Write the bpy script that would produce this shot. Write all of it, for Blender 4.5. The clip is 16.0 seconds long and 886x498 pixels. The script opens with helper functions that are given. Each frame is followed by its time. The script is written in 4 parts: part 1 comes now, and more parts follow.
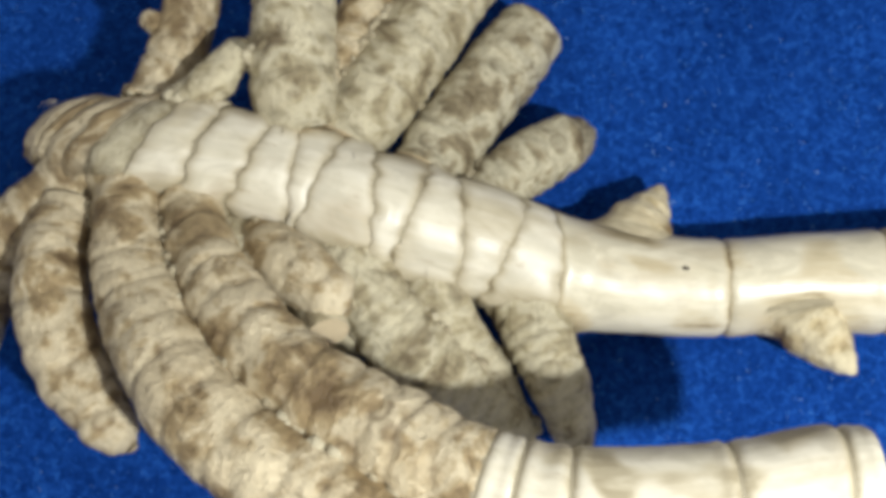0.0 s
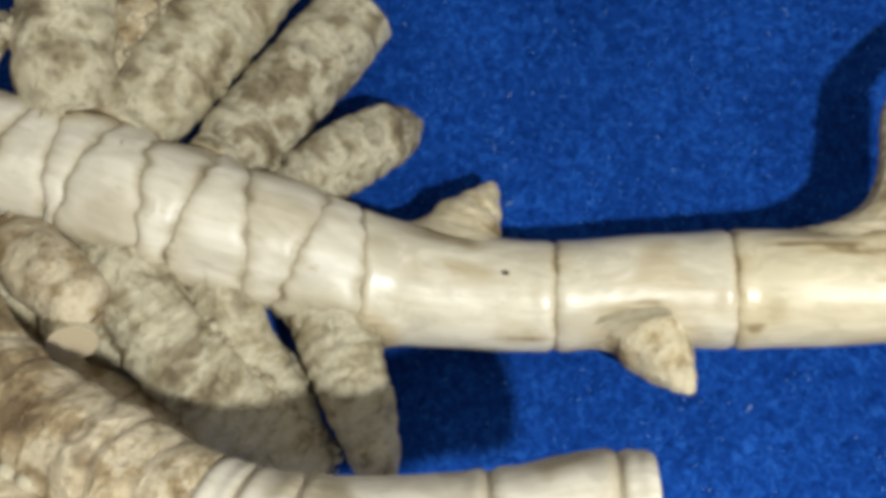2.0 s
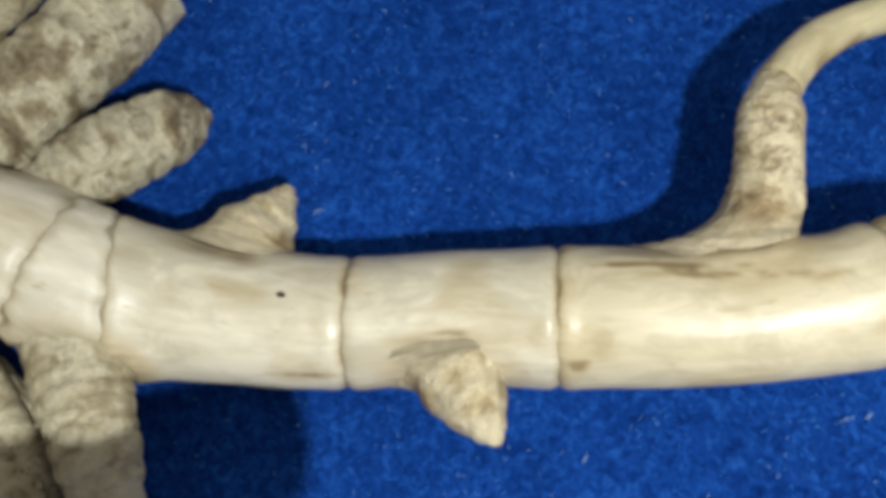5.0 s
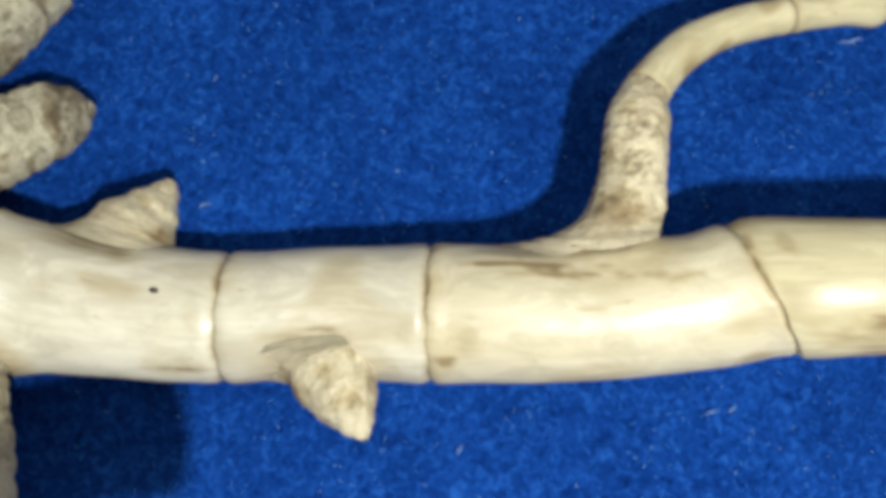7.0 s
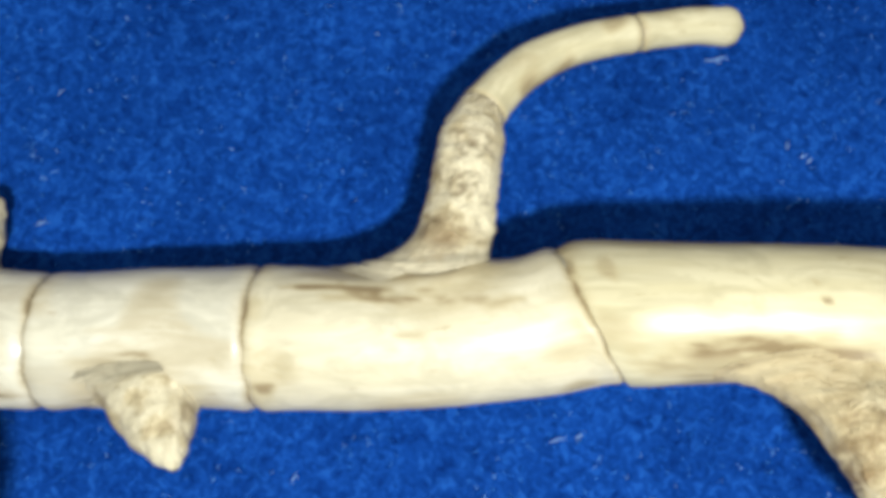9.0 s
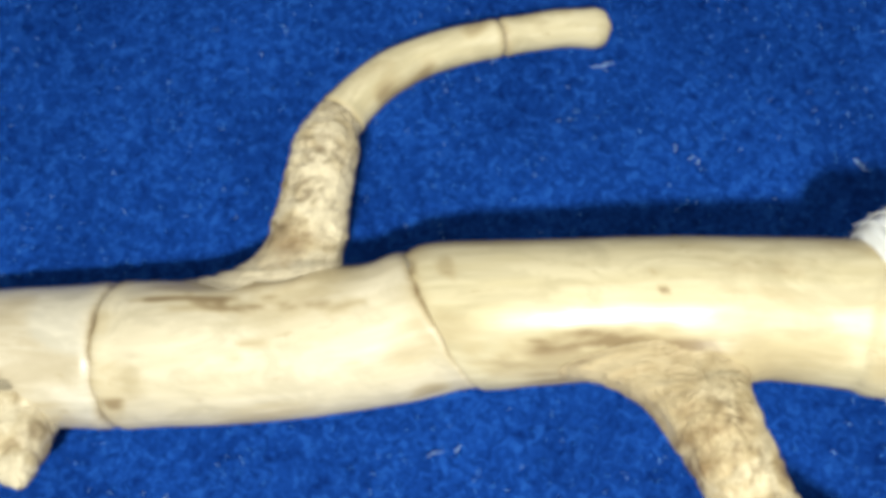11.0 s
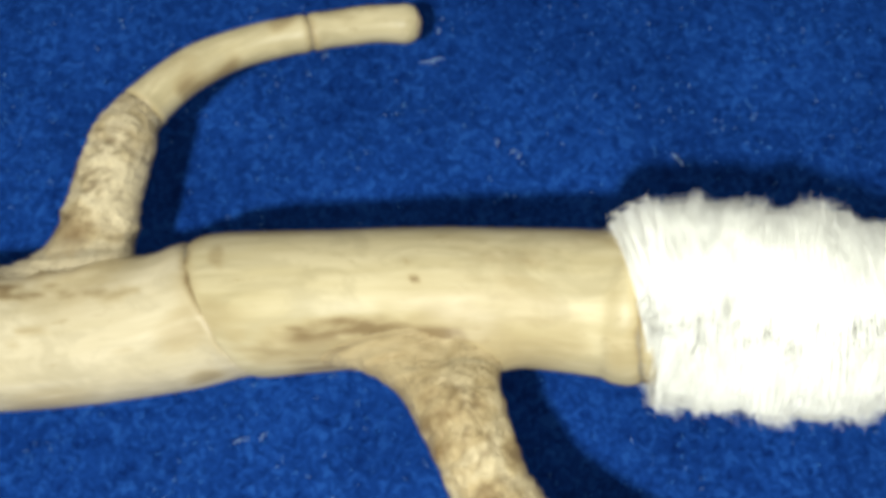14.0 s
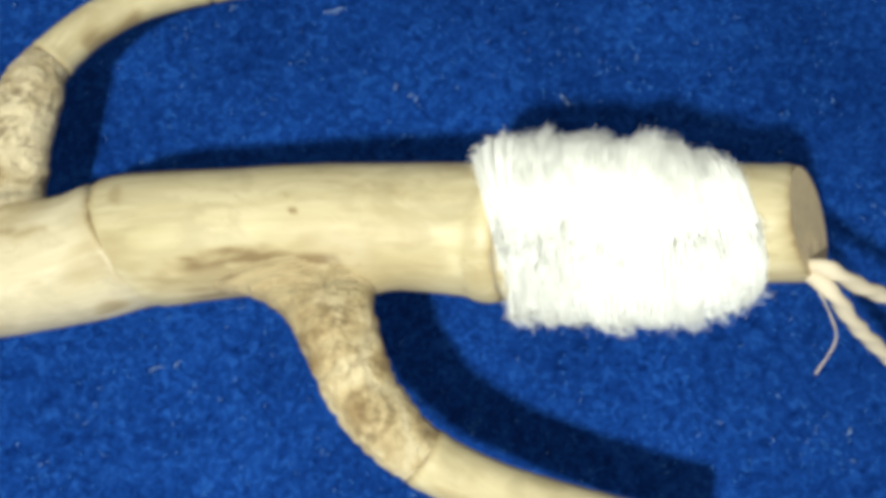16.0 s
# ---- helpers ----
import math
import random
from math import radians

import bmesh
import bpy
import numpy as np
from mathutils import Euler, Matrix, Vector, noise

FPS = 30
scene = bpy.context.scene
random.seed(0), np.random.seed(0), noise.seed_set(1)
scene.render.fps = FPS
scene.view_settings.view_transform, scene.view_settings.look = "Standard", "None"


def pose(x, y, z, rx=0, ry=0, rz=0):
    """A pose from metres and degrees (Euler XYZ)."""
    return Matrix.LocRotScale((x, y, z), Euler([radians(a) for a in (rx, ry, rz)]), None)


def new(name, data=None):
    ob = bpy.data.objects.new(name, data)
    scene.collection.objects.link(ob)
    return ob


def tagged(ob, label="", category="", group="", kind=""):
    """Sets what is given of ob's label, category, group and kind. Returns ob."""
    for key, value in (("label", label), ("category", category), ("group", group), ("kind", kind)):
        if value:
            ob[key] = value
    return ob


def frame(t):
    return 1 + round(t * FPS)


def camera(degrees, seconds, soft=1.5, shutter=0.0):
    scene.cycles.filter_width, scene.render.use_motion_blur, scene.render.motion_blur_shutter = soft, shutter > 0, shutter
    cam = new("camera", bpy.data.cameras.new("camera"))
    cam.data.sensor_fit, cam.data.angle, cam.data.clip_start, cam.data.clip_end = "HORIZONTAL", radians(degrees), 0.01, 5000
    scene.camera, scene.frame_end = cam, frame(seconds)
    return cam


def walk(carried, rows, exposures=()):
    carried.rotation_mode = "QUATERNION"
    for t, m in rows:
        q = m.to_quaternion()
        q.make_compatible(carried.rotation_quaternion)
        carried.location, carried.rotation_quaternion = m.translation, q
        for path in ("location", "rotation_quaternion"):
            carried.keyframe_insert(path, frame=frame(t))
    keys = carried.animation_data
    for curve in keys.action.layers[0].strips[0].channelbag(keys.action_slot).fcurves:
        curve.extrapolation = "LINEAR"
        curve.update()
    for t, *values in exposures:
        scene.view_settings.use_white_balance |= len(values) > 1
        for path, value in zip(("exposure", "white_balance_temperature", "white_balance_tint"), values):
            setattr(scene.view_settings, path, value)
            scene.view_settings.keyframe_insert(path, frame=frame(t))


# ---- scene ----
cam = camera(50.0, 16.0, 5.0)
ROWS = [
    (0.0, 0.01661, -0.02951, 0.27726, 14.55, 3.277, 3.733),
    (0.5, 0.02848, -0.03153, 0.27742, 15.007, 3.469, 4.002),
    (1.0, 0.03922, -0.03281, 0.27073, 15.77, 3.076, 3.927),
    (1.5, 0.04832, -0.0292, 0.25318, 15.987, 3.34, 4.015),
    (2.0, 0.06244, -0.0259, 0.2432, 16.529, 2.696, 3.724),
    (2.5, 0.06984, -0.02684, 0.23342, 16.475, 2.616, 3.472),
    (3.0, 0.07655, -0.02707, 0.22453, 17.095, 2.421, 3.409),
    (3.5, 0.0858, -0.02167, 0.21359, 16.839, 2.789, 3.642),
    (4.0, 0.09356, -0.0174, 0.20779, 17.205, 2.379, 3.97),
    (6.5, 0.1108, -0.00492, 0.20422, 16.149, -0.876, 3.853),
    (7.0, 0.11789, -0.00667, 0.20998, 15.723, -1.432, 3.88),
    (7.5, 0.12581, -0.00485, 0.20608, 16.309, -1.51, 4.06),
    (8.0, 0.13254, -0.00409, 0.20882, 16.369, -2.299, 3.659),
    (8.5, 0.13926, -0.00295, 0.20864, 16.185, -2.434, 3.647),
    (9.0, 0.14898, -0.00091, 0.20567, 16.461, -2.372, 3.934),
    (11.5, 0.19228, -0.00732, 0.19951, 20.072, 0.57, 2.566),
    (12.0, 0.19965, -0.00636, 0.19791, 20.123, 0.385, 2.936),
    (12.5, 0.20687, -0.00732, 0.20201, 19.863, 0.103, 2.957),
    (13.0, 0.21508, -0.00466, 0.20277, 19.698, -0.032, 2.923),
    (13.5, 0.21926, -0.00599, 0.20145, 19.452, 0.197, 2.935),
    (14.0, 0.22509, -0.00721, 0.20359, 19.564, 0.061, 2.851),
    (14.5, 0.23083, -0.0072, 0.20682, 19.477, -0.209, 3.143),
    (15.0, 0.23871, -0.00488, 0.2094, 19.347, -0.855, 2.981),
    (15.5, 0.24404, -0.00803, 0.20723, 18.221, -1.09, 1.68),
    (16.0, 0.245, -0.01583, 0.21708, 16.902, -0.552, 1.301),
]
walk(cam, [(t, pose(x, y, z, rx, ry, rz)) for t, x, y, z, rx, ry, rz in ROWS],
     [(0, -0.1, 6200, 8), (2, -0.32, 6220, 8), (3.5, -0.43, 6230, 8), (7, -0.13, 6130, 6), (9, 0.05, 5930, 5), (11.5, -0.06, 6330, 7), (13, -0.3, 6500, 4), (14.5, -0.38, 6600, 4), (15.5, -0.38, 6620, 3), (16, -0.26, 6480, 2)])

# ---- light: one small lamp above the near edge of the cloth, and a dim room ----
world = bpy.data.worlds.new("room")
scene.world = world
world.use_nodes = True
world.node_tree.nodes["Background"].inputs["Color"].default_value = (1.0, 0.96, 0.90, 1)
world.node_tree.nodes["Background"].inputs["Strength"].default_value = 0.42
lamp = new("lamp", bpy.data.lights.new("lamp", "POINT"))
lamp.location = (0.185, -0.125, 0.36)
lamp.data.energy = 9.0
lamp.data.shadow_soft_size = 0.010
lamp.data.color = (0.975, 0.98, 0.94)

# ---- materials ----
def material(name, rough=0.6, spec=0.5):
    m = bpy.data.materials.new(name)
    m.use_nodes = True
    b = m.node_tree.nodes["Principled BSDF"]
    b.inputs["Roughness"].default_value = rough
    b.inputs["Specular IOR Level"].default_value = spec
    return m, m.node_tree, b


def noise_node(nt, scale, detail=4.0, rough=0.55, vec=None, distort=0.0):
    n = nt.nodes.new("ShaderNodeTexNoise")
    n.inputs["Scale"].default_value = scale
    n.inputs["Detail"].default_value = detail
    n.inputs["Roughness"].default_value = rough
    n.inputs["Distortion"].default_value = distort
    if vec is not None:
        nt.links.new(vec, n.inputs["Vector"])
    return n.outputs["Fac"]


def place(nt, scale=(1, 1, 1)):
    c = nt.nodes.new("ShaderNodeTexCoord")
    mp = nt.nodes.new("ShaderNodeMapping")
    mp.inputs["Scale"].default_value = scale
    nt.links.new(c.outputs["Object"], mp.inputs["Vector"])
    return mp.outputs["Vector"]


def course(nt, scale=(1, 1, 1)):
    """Metres along a stem and across it, so that grain runs with the stem and wrinkles run round it."""
    at = nt.nodes.new("ShaderNodeAttribute")
    at.attribute_name = "course"
    mp = nt.nodes.new("ShaderNodeMapping")
    mp.inputs["Scale"].default_value = scale
    nt.links.new(at.outputs["Vector"], mp.inputs["Vector"])
    return mp.outputs["Vector"]


def ramp(nt, fac, stops):
    r = nt.nodes.new("ShaderNodeValToRGB")
    e = r.color_ramp.elements
    while len(e) < len(stops):
        e.new(0.5)
    for el, (p, c) in zip(e, stops):
        el.position, el.color = p, (*c, 1)
    nt.links.new(fac, r.inputs["Fac"])
    return r.outputs["Color"]


def mix(nt, fac, a, b, mode="MIX"):
    n = nt.nodes.new("ShaderNodeMix")
    n.data_type, n.blend_type = "RGBA", mode
    for sock, v in ((n.inputs[0], fac), (n.inputs[6], a), (n.inputs[7], b)):
        if isinstance(v, (int, float)):
            sock.default_value = v
        elif isinstance(v, tuple):
            sock.default_value = (*v, 1)
        else:
            nt.links.new(v, sock)
    return n.outputs[2]


def bump(nt, b, height, strength, dist):
    n = nt.nodes.new("ShaderNodeBump")
    n.inputs["Strength"].default_value = strength
    n.inputs["Distance"].default_value = dist
    nt.links.new(height, n.inputs["Height"])
    nt.links.new(n.outputs["Normal"], b.inputs["Normal"])


def culm_material(name, light, mid, dark, cover, rough, thin=(0.44, 0.345, 0.18), thick=(0.22, 0.15, 0.068)):
    """Polished bamboo: pale, with long soft streaks, brown clouds and a few flecks."""
    m, nt, b = material(name, rough)
    long = course(nt, (0.10, 1, 1))
    cloud = noise_node(nt, 45, 5, 0.6, course(nt, (0.45, 1, 1)), 0.6)
    streak = noise_node(nt, 380, 5, 0.6, long)
    base = ramp(nt, streak, [(0.30, mid), (0.62, light)])
    spots = ramp(nt, cloud, [(cover, (0, 0, 0)), (cover + 0.06, (0.35, 0.35, 0.35)), (cover + 0.16, (0.9, 0.9, 0.9))])
    colour = mix(nt, spots, base, dark)
    mottle = noise_node(nt, 130, 5, 0.65, course(nt, (0.5, 1, 1)), 1.2)
    grey = tuple(0.74 * c for c in mid)
    colour = mix(nt, ramp(nt, mottle, [(0.46, (0, 0, 0)), (0.55, (0.32, 0.32, 0.32)), (0.64, (0.5, 0.5, 0.5))]), colour, grey)
    fleck = ramp(nt, noise_node(nt, 750, 3, 0.6, course(nt, (0.28, 1, 1))), [(0.64, (0, 0, 0)), (0.70, (0.65, 0.65, 0.65))])
    some = ramp(nt, noise_node(nt, 70, 3, 0.6, course(nt)), [(0.48, (0.1, 0.1, 0.1)), (0.58, (1, 1, 1))])
    colour = mix(nt, mix(nt, 1.0, fleck, some, "MULTIPLY"), colour, dark)
    at = nt.nodes.new("ShaderNodeAttribute")
    at.attribute_name = "wear"
    worn = mix(nt, 1.0, at.outputs["Color"], ramp(nt, noise_node(nt, 260, 5, 0.65, course(nt, (0.22, 1, 1)), 0.8), [(0.34, (0.45, 0.45, 0.45)), (0.55, (1, 1, 1))]), "MULTIPLY")
    colour = mix(nt, ramp(nt, worn, [(0.04, (0, 0, 0)), (0.30, (0.6, 0.6, 0.6)), (0.65, (0.95, 0.95, 0.95))]), colour, ramp(nt, worn, [(0.25, thin), (0.80, thick)]))
    nt.links.new(colour, b.inputs["Base Color"])
    nt.links.new(ramp(nt, cloud, [(0.35, (rough - 0.08,) * 3), (0.7, (rough + 0.25,) * 3)]), b.inputs["Roughness"])
    bump(nt, b, streak, 0.18, 0.0006)
    return m


def root_material(name, light, mid, dark, size=1.0, lines=0.28, smoothed=(0.64, 0.56, 0.40), flecks=0.55):
    """Rough root skin: cream and brown patches, wrinkles round the root, a few rounded scars."""
    m, nt, b = material(name, 0.5, 0.5)
    v = course(nt)
    patch = noise_node(nt, 62 * size, 5, 0.62, course(nt, (1.0, 0.8, 0.8)), 0.35)
    plate = noise_node(nt, 48 * size, 5, 0.6, course(nt, (0.8, 1.0, 1.0)), 0.45)
    wrinkle = noise_node(nt, 330 * size, 4, 0.6, course(nt, (1.0, 0.25, 0.25)), 0.9)
    fine = noise_node(nt, 700 * size, 4, 0.7, v, 0.5)
    grit = noise_node(nt, 210 * size, 5, 0.7, v, 0.8)
    base = ramp(nt, patch, [(0.36, dark), (0.45, mid), (0.505, light), (0.55, light), (0.60, mid), (0.69, dark)])
    pale = tuple(min(0.8, c * 1.14) for c in light)
    colour = mix(nt, lines, base, ramp(nt, wrinkle, [(0.30, dark), (0.46, (1, 1, 1))]), "MULTIPLY")
    colour = mix(nt, ramp(nt, plate, [(0.53, (0, 0, 0)), (0.60, (0.75, 0.75, 0.75))]), colour, pale)
    colour = mix(nt, ramp(nt, grit, [(0.34, (flecks, flecks, flecks)), (0.43, (0, 0, 0))]), colour, dark)
    colour = mix(nt, 0.22, colour, ramp(nt, fine, [(0.34, dark), (0.50, (1, 1, 1))]), "MULTIPLY")
    scar = nt.nodes.new("ShaderNodeTexVoronoi")
    scar.inputs["Scale"].default_value = 95
    nt.links.new(course(nt, (1.0, 0.8, 0.8)), scar.inputs["Vector"])
    eye = ramp(nt, scar.outputs["Distance"], [(0.0, (0.25, 0.25, 0.25)), (0.14, (0.3, 0.3, 0.3)), (0.22, (0.7, 0.7, 0.7)), (0.30, (0, 0, 0))])
    some = ramp(nt, noise_node(nt, 50, 2, 0.5, v), [(0.50, (0, 0, 0)), (0.60, (1, 1, 1))])
    colour = mix(nt, mix(nt, 1.0, eye, some, "MULTIPLY"), colour, dark)
    at = nt.nodes.new("ShaderNodeAttribute")
    at.attribute_name = "wear"
    worn = mix(nt, 1.0, at.outputs["Color"], ramp(nt, noise_node(nt, 420, 4, 0.65, v, 0.8), [(0.34, (0.25, 0.25, 0.25)), (0.55, (1, 1, 1))]), "MULTIPLY")
    colour = mix(nt, worn, colour, tuple(0.7 * c for c in dark))
    join = nt.nodes.new("ShaderNodeAttribute")
    join.attribute_name = "merge"
    grain = ramp(nt, noise_node(nt, 420, 4, 0.6, course(nt, (1.0, 0.12, 0.12)), 0.4), [(0.36, tuple(0.55 * c for c in smoothed)), (0.47, tuple(0.9 * c for c in smoothed)), (0.60, smoothed)])
    colour = mix(nt, join.outputs["Fac"], colour, grain)
    colour = mix(nt, mix(nt, 1.0, worn, join.outputs["Color"], "MULTIPLY"), colour, tuple(0.5 * (p + q) for p, q in zip(mid, dark)))
    nt.links.new(colour, b.inputs["Base Color"])
    bump(nt, b, mix(nt, 0.2, mix(nt, 0.22, mix(nt, 0.6, mix(nt, 0.5, patch, plate), grit), wrinkle), fine), 1.0, 0.0042)
    return m


CREAM = culm_material("polished_bamboo", (0.68, 0.62, 0.50), (0.57, 0.51, 0.38), (0.37, 0.29, 0.18), 0.555, 0.40, (0.43, 0.36, 0.23), (0.22, 0.175, 0.10))
IVORY = culm_material("ivory_bamboo", (0.66, 0.595, 0.455), (0.54, 0.48, 0.345), (0.36, 0.28, 0.165), 0.545, 0.34, (0.44, 0.35, 0.20), (0.22, 0.16, 0.08))
GOLD = culm_material("golden_bamboo", (0.615, 0.53, 0.33), (0.50, 0.42, 0.235), (0.32, 0.235, 0.105), 0.555, 0.42)
PALE = culm_material("pale_bamboo", (0.66, 0.575, 0.40), (0.54, 0.46, 0.29), (0.37, 0.28, 0.15), 0.555, 0.40)
TAN = root_material("brown_root_skin", (0.64, 0.535, 0.355), (0.41, 0.30, 0.155), (0.15, 0.095, 0.042))
DUSKY = root_material("dusky_root_skin", (0.56, 0.50, 0.35), (0.34, 0.275, 0.165), (0.12, 0.085, 0.042), 1.2, 0.35)
AMBER = root_material("golden_root_skin", (0.68, 0.58, 0.38), (0.55, 0.44, 0.25), (0.24, 0.155, 0.065), 1.0, 0.36, (0.60, 0.51, 0.34), 0.3)
HONEY = root_material("honey_root_skin", (0.66, 0.55, 0.34), (0.54, 0.42, 0.225), (0.27, 0.175, 0.07), 1.0, 0.35, (0.57, 0.45, 0.25), 0.25)
GREY = root_material("grey_root_skin", (0.60, 0.53, 0.365), (0.42, 0.35, 0.21), (0.17, 0.125, 0.065), 1.15)
EARTH, _nt, _b = material("dried_earth", 0.85, 0.3)
_v = place(_nt)
_grain = noise_node(_nt, 900, 4, 0.7, _v)
_nt.links.new(mix(_nt, ramp(_nt, noise_node(_nt, 120, 3, 0.6, _v), [(0.42, (0, 0, 0)), (0.60, (1, 1, 1))]), ramp(_nt, _grain, [(0.35, (0.20, 0.15, 0.09)), (0.6, (0.42, 0.36, 0.24))]), (0.50, 0.44, 0.31)), _b.inputs["Base Color"])
bump(_nt, _b, _grain, 0.7, 0.0006)
GROOVE, _nt, _b = material("node_groove", 0.7)
_nt.links.new(ramp(_nt, noise_node(_nt, 500, 4), [(0.3, (0.20, 0.165, 0.105)), (0.7, (0.37, 0.32, 0.22))]), _b.inputs["Base Color"])
PITH, _nt, _b = material("cut_pith", 0.75)
_nt.links.new(ramp(_nt, noise_node(_nt, 700, 5), [(0.3, (0.44, 0.33, 0.18)), (0.65, (0.70, 0.57, 0.37))]), _b.inputs["Base Color"])
bump(_nt, _b, noise_node(_nt, 1500, 3), 0.5, 0.0006)
HOLE, _nt, _b = material("pin_hole", 0.9)
_b.inputs["Base Color"].default_value = (0.03, 0.02, 0.015, 1)
WOOL, _nt, _b = material("white_wool", 0.9, 0.2)
_nt.links.new(ramp(_nt, noise_node(_nt, 260, 4, 0.6, place(_nt, (1, 0.5, 0.5))), [(0.22, (0.92, 0.91, 0.83)), (0.42, (0.98, 0.975, 0.91))]), _b.inputs["Base Color"])
_b.inputs["Sheen Weight"].default_value = 0.5
STRING, _nt, _b = material("raw_string", 0.85, 0.2)
_nt.links.new(ramp(_nt, noise_node(_nt, 900, 4), [(0.3, (0.52, 0.42, 0.28)), (0.7, (0.78, 0.70, 0.56))]), _b.inputs["Base Color"])
FELT, _nt, _b = material("blue_felt", 1.0, 0.0)
_v = place(_nt)
_big = noise_node(_nt, 28, 6, 0.6, _v)
_clump = noise_node(_nt, 420, 4, 0.7, _v, 1.0)
_fib = noise_node(_nt, 1300, 3, 0.7, _v, 2.0)
_c = ramp(_nt, _big, [(0.3, (0.007, 0.040, 0.218)), (0.7, (0.0125, 0.070, 0.350))])
_c = mix(_nt, 1.0, _c, ramp(_nt, _clump, [(0.32, (0.42, 0.40, 0.48)), (0.53, (1.0, 1.0, 1.0)), (0.68, (2.2, 1.9, 1.5))]), "MULTIPLY")
_c = mix(_nt, 0.8, _c, ramp(_nt, _fib, [(0.30, (0.5, 0.5, 0.55)), (0.60, (1.0, 1.0, 1.0)), (0.75, (2.2, 1.9, 1.5))]), "MULTIPLY")
_nt.links.new(_c, _b.inputs["Base Color"])
bump(_nt, _b, mix(_nt, 0.5, _clump, _fib), 0.6, 0.0012)
NAP, _nt, _b = material("felt_fibre", 1.0, 0.0)
_oi = _nt.nodes.new("ShaderNodeNewGeometry")
_nt.links.new(ramp(_nt, _oi.outputs["Random Per Island"], [(0.0, (0.004, 0.04, 0.28)), (0.45, (0.010, 0.08, 0.40)), (0.75, (0.03, 0.17, 0.60)), (0.92, (0.12, 0.36, 0.80)), (1.0, (0.38, 0.60, 0.92))]), _b.inputs["Base Color"])
LINT, _nt, _b = material("white_lint", 0.9, 0.2)
_b.inputs["Base Color"].default_value = (0.36, 0.52, 0.76, 1)


# ---- building helpers ----
def link(name, me, parent=None, label=""):
    ob = new(name, me)
    if parent is not None:
        ob.parent = parent
        chain = Matrix.Identity(4)
        p = parent
        while p is not None:
            chain = p.matrix_basis @ chain if p.parent is None else p.matrix_parent_inverse @ p.matrix_basis @ chain
            p = p.parent
        ob.matrix_parent_inverse = chain.inverted()
    if label:
        tagged(ob, label)
    return ob


def shaped(name, verts, faces, mats, slots=None, smooth=True):
    me = bpy.data.meshes.new(name)
    me.from_pydata(verts, [], faces)
    for m in mats if isinstance(mats, (list, tuple)) else [mats]:
        me.materials.append(m)
    me.polygons.foreach_set("use_smooth", [smooth] * len(me.polygons))
    if slots is not None:
        me.polygons.foreach_set("material_index", slots)
    me.update()
    return me


def spline(rows, step):
    """Points and radii along a smooth curve through rows of (x, y, z, radius), about step apart."""
    p = np.array(rows, float)
    p = np.vstack([2 * p[0] - p[1], p, 2 * p[-1] - p[-2]])
    out = []
    for i in range(1, len(p) - 2):
        a, b, c, d = p[i - 1], p[i], p[i + 1], p[i + 2]
        n = max(2, int(np.linalg.norm((c - b)[:3]) / step))
        for k in range(n):
            t = k / n
            q = 0.5 * (2 * b + (c - a) * t + (2 * a - 5 * b + 4 * c - d) * t * t + (3 * b - a - 3 * c + d) * t ** 3)
            q[3] = b[3] + (c[3] - b[3]) * (t * t * (3 - 2 * t))
            out.append(q)
    out.append(p[-2])
    return np.array(out)


def frames(c):
    """Along-curve directions and two cross directions that do not twist."""
    t = np.gradient(c[:, :3], axis=0)
    t /= np.linalg.norm(t, axis=1)[:, None]
    u = np.zeros_like(t)
    ref = np.array((0.0, 0.0, 1.0))
    for i in range(len(t)):
        ref = ref - t[i] * ref.dot(t[i])
        ref /= np.linalg.norm(ref)
        u[i] = ref
    return t, u, np.cross(t, u)


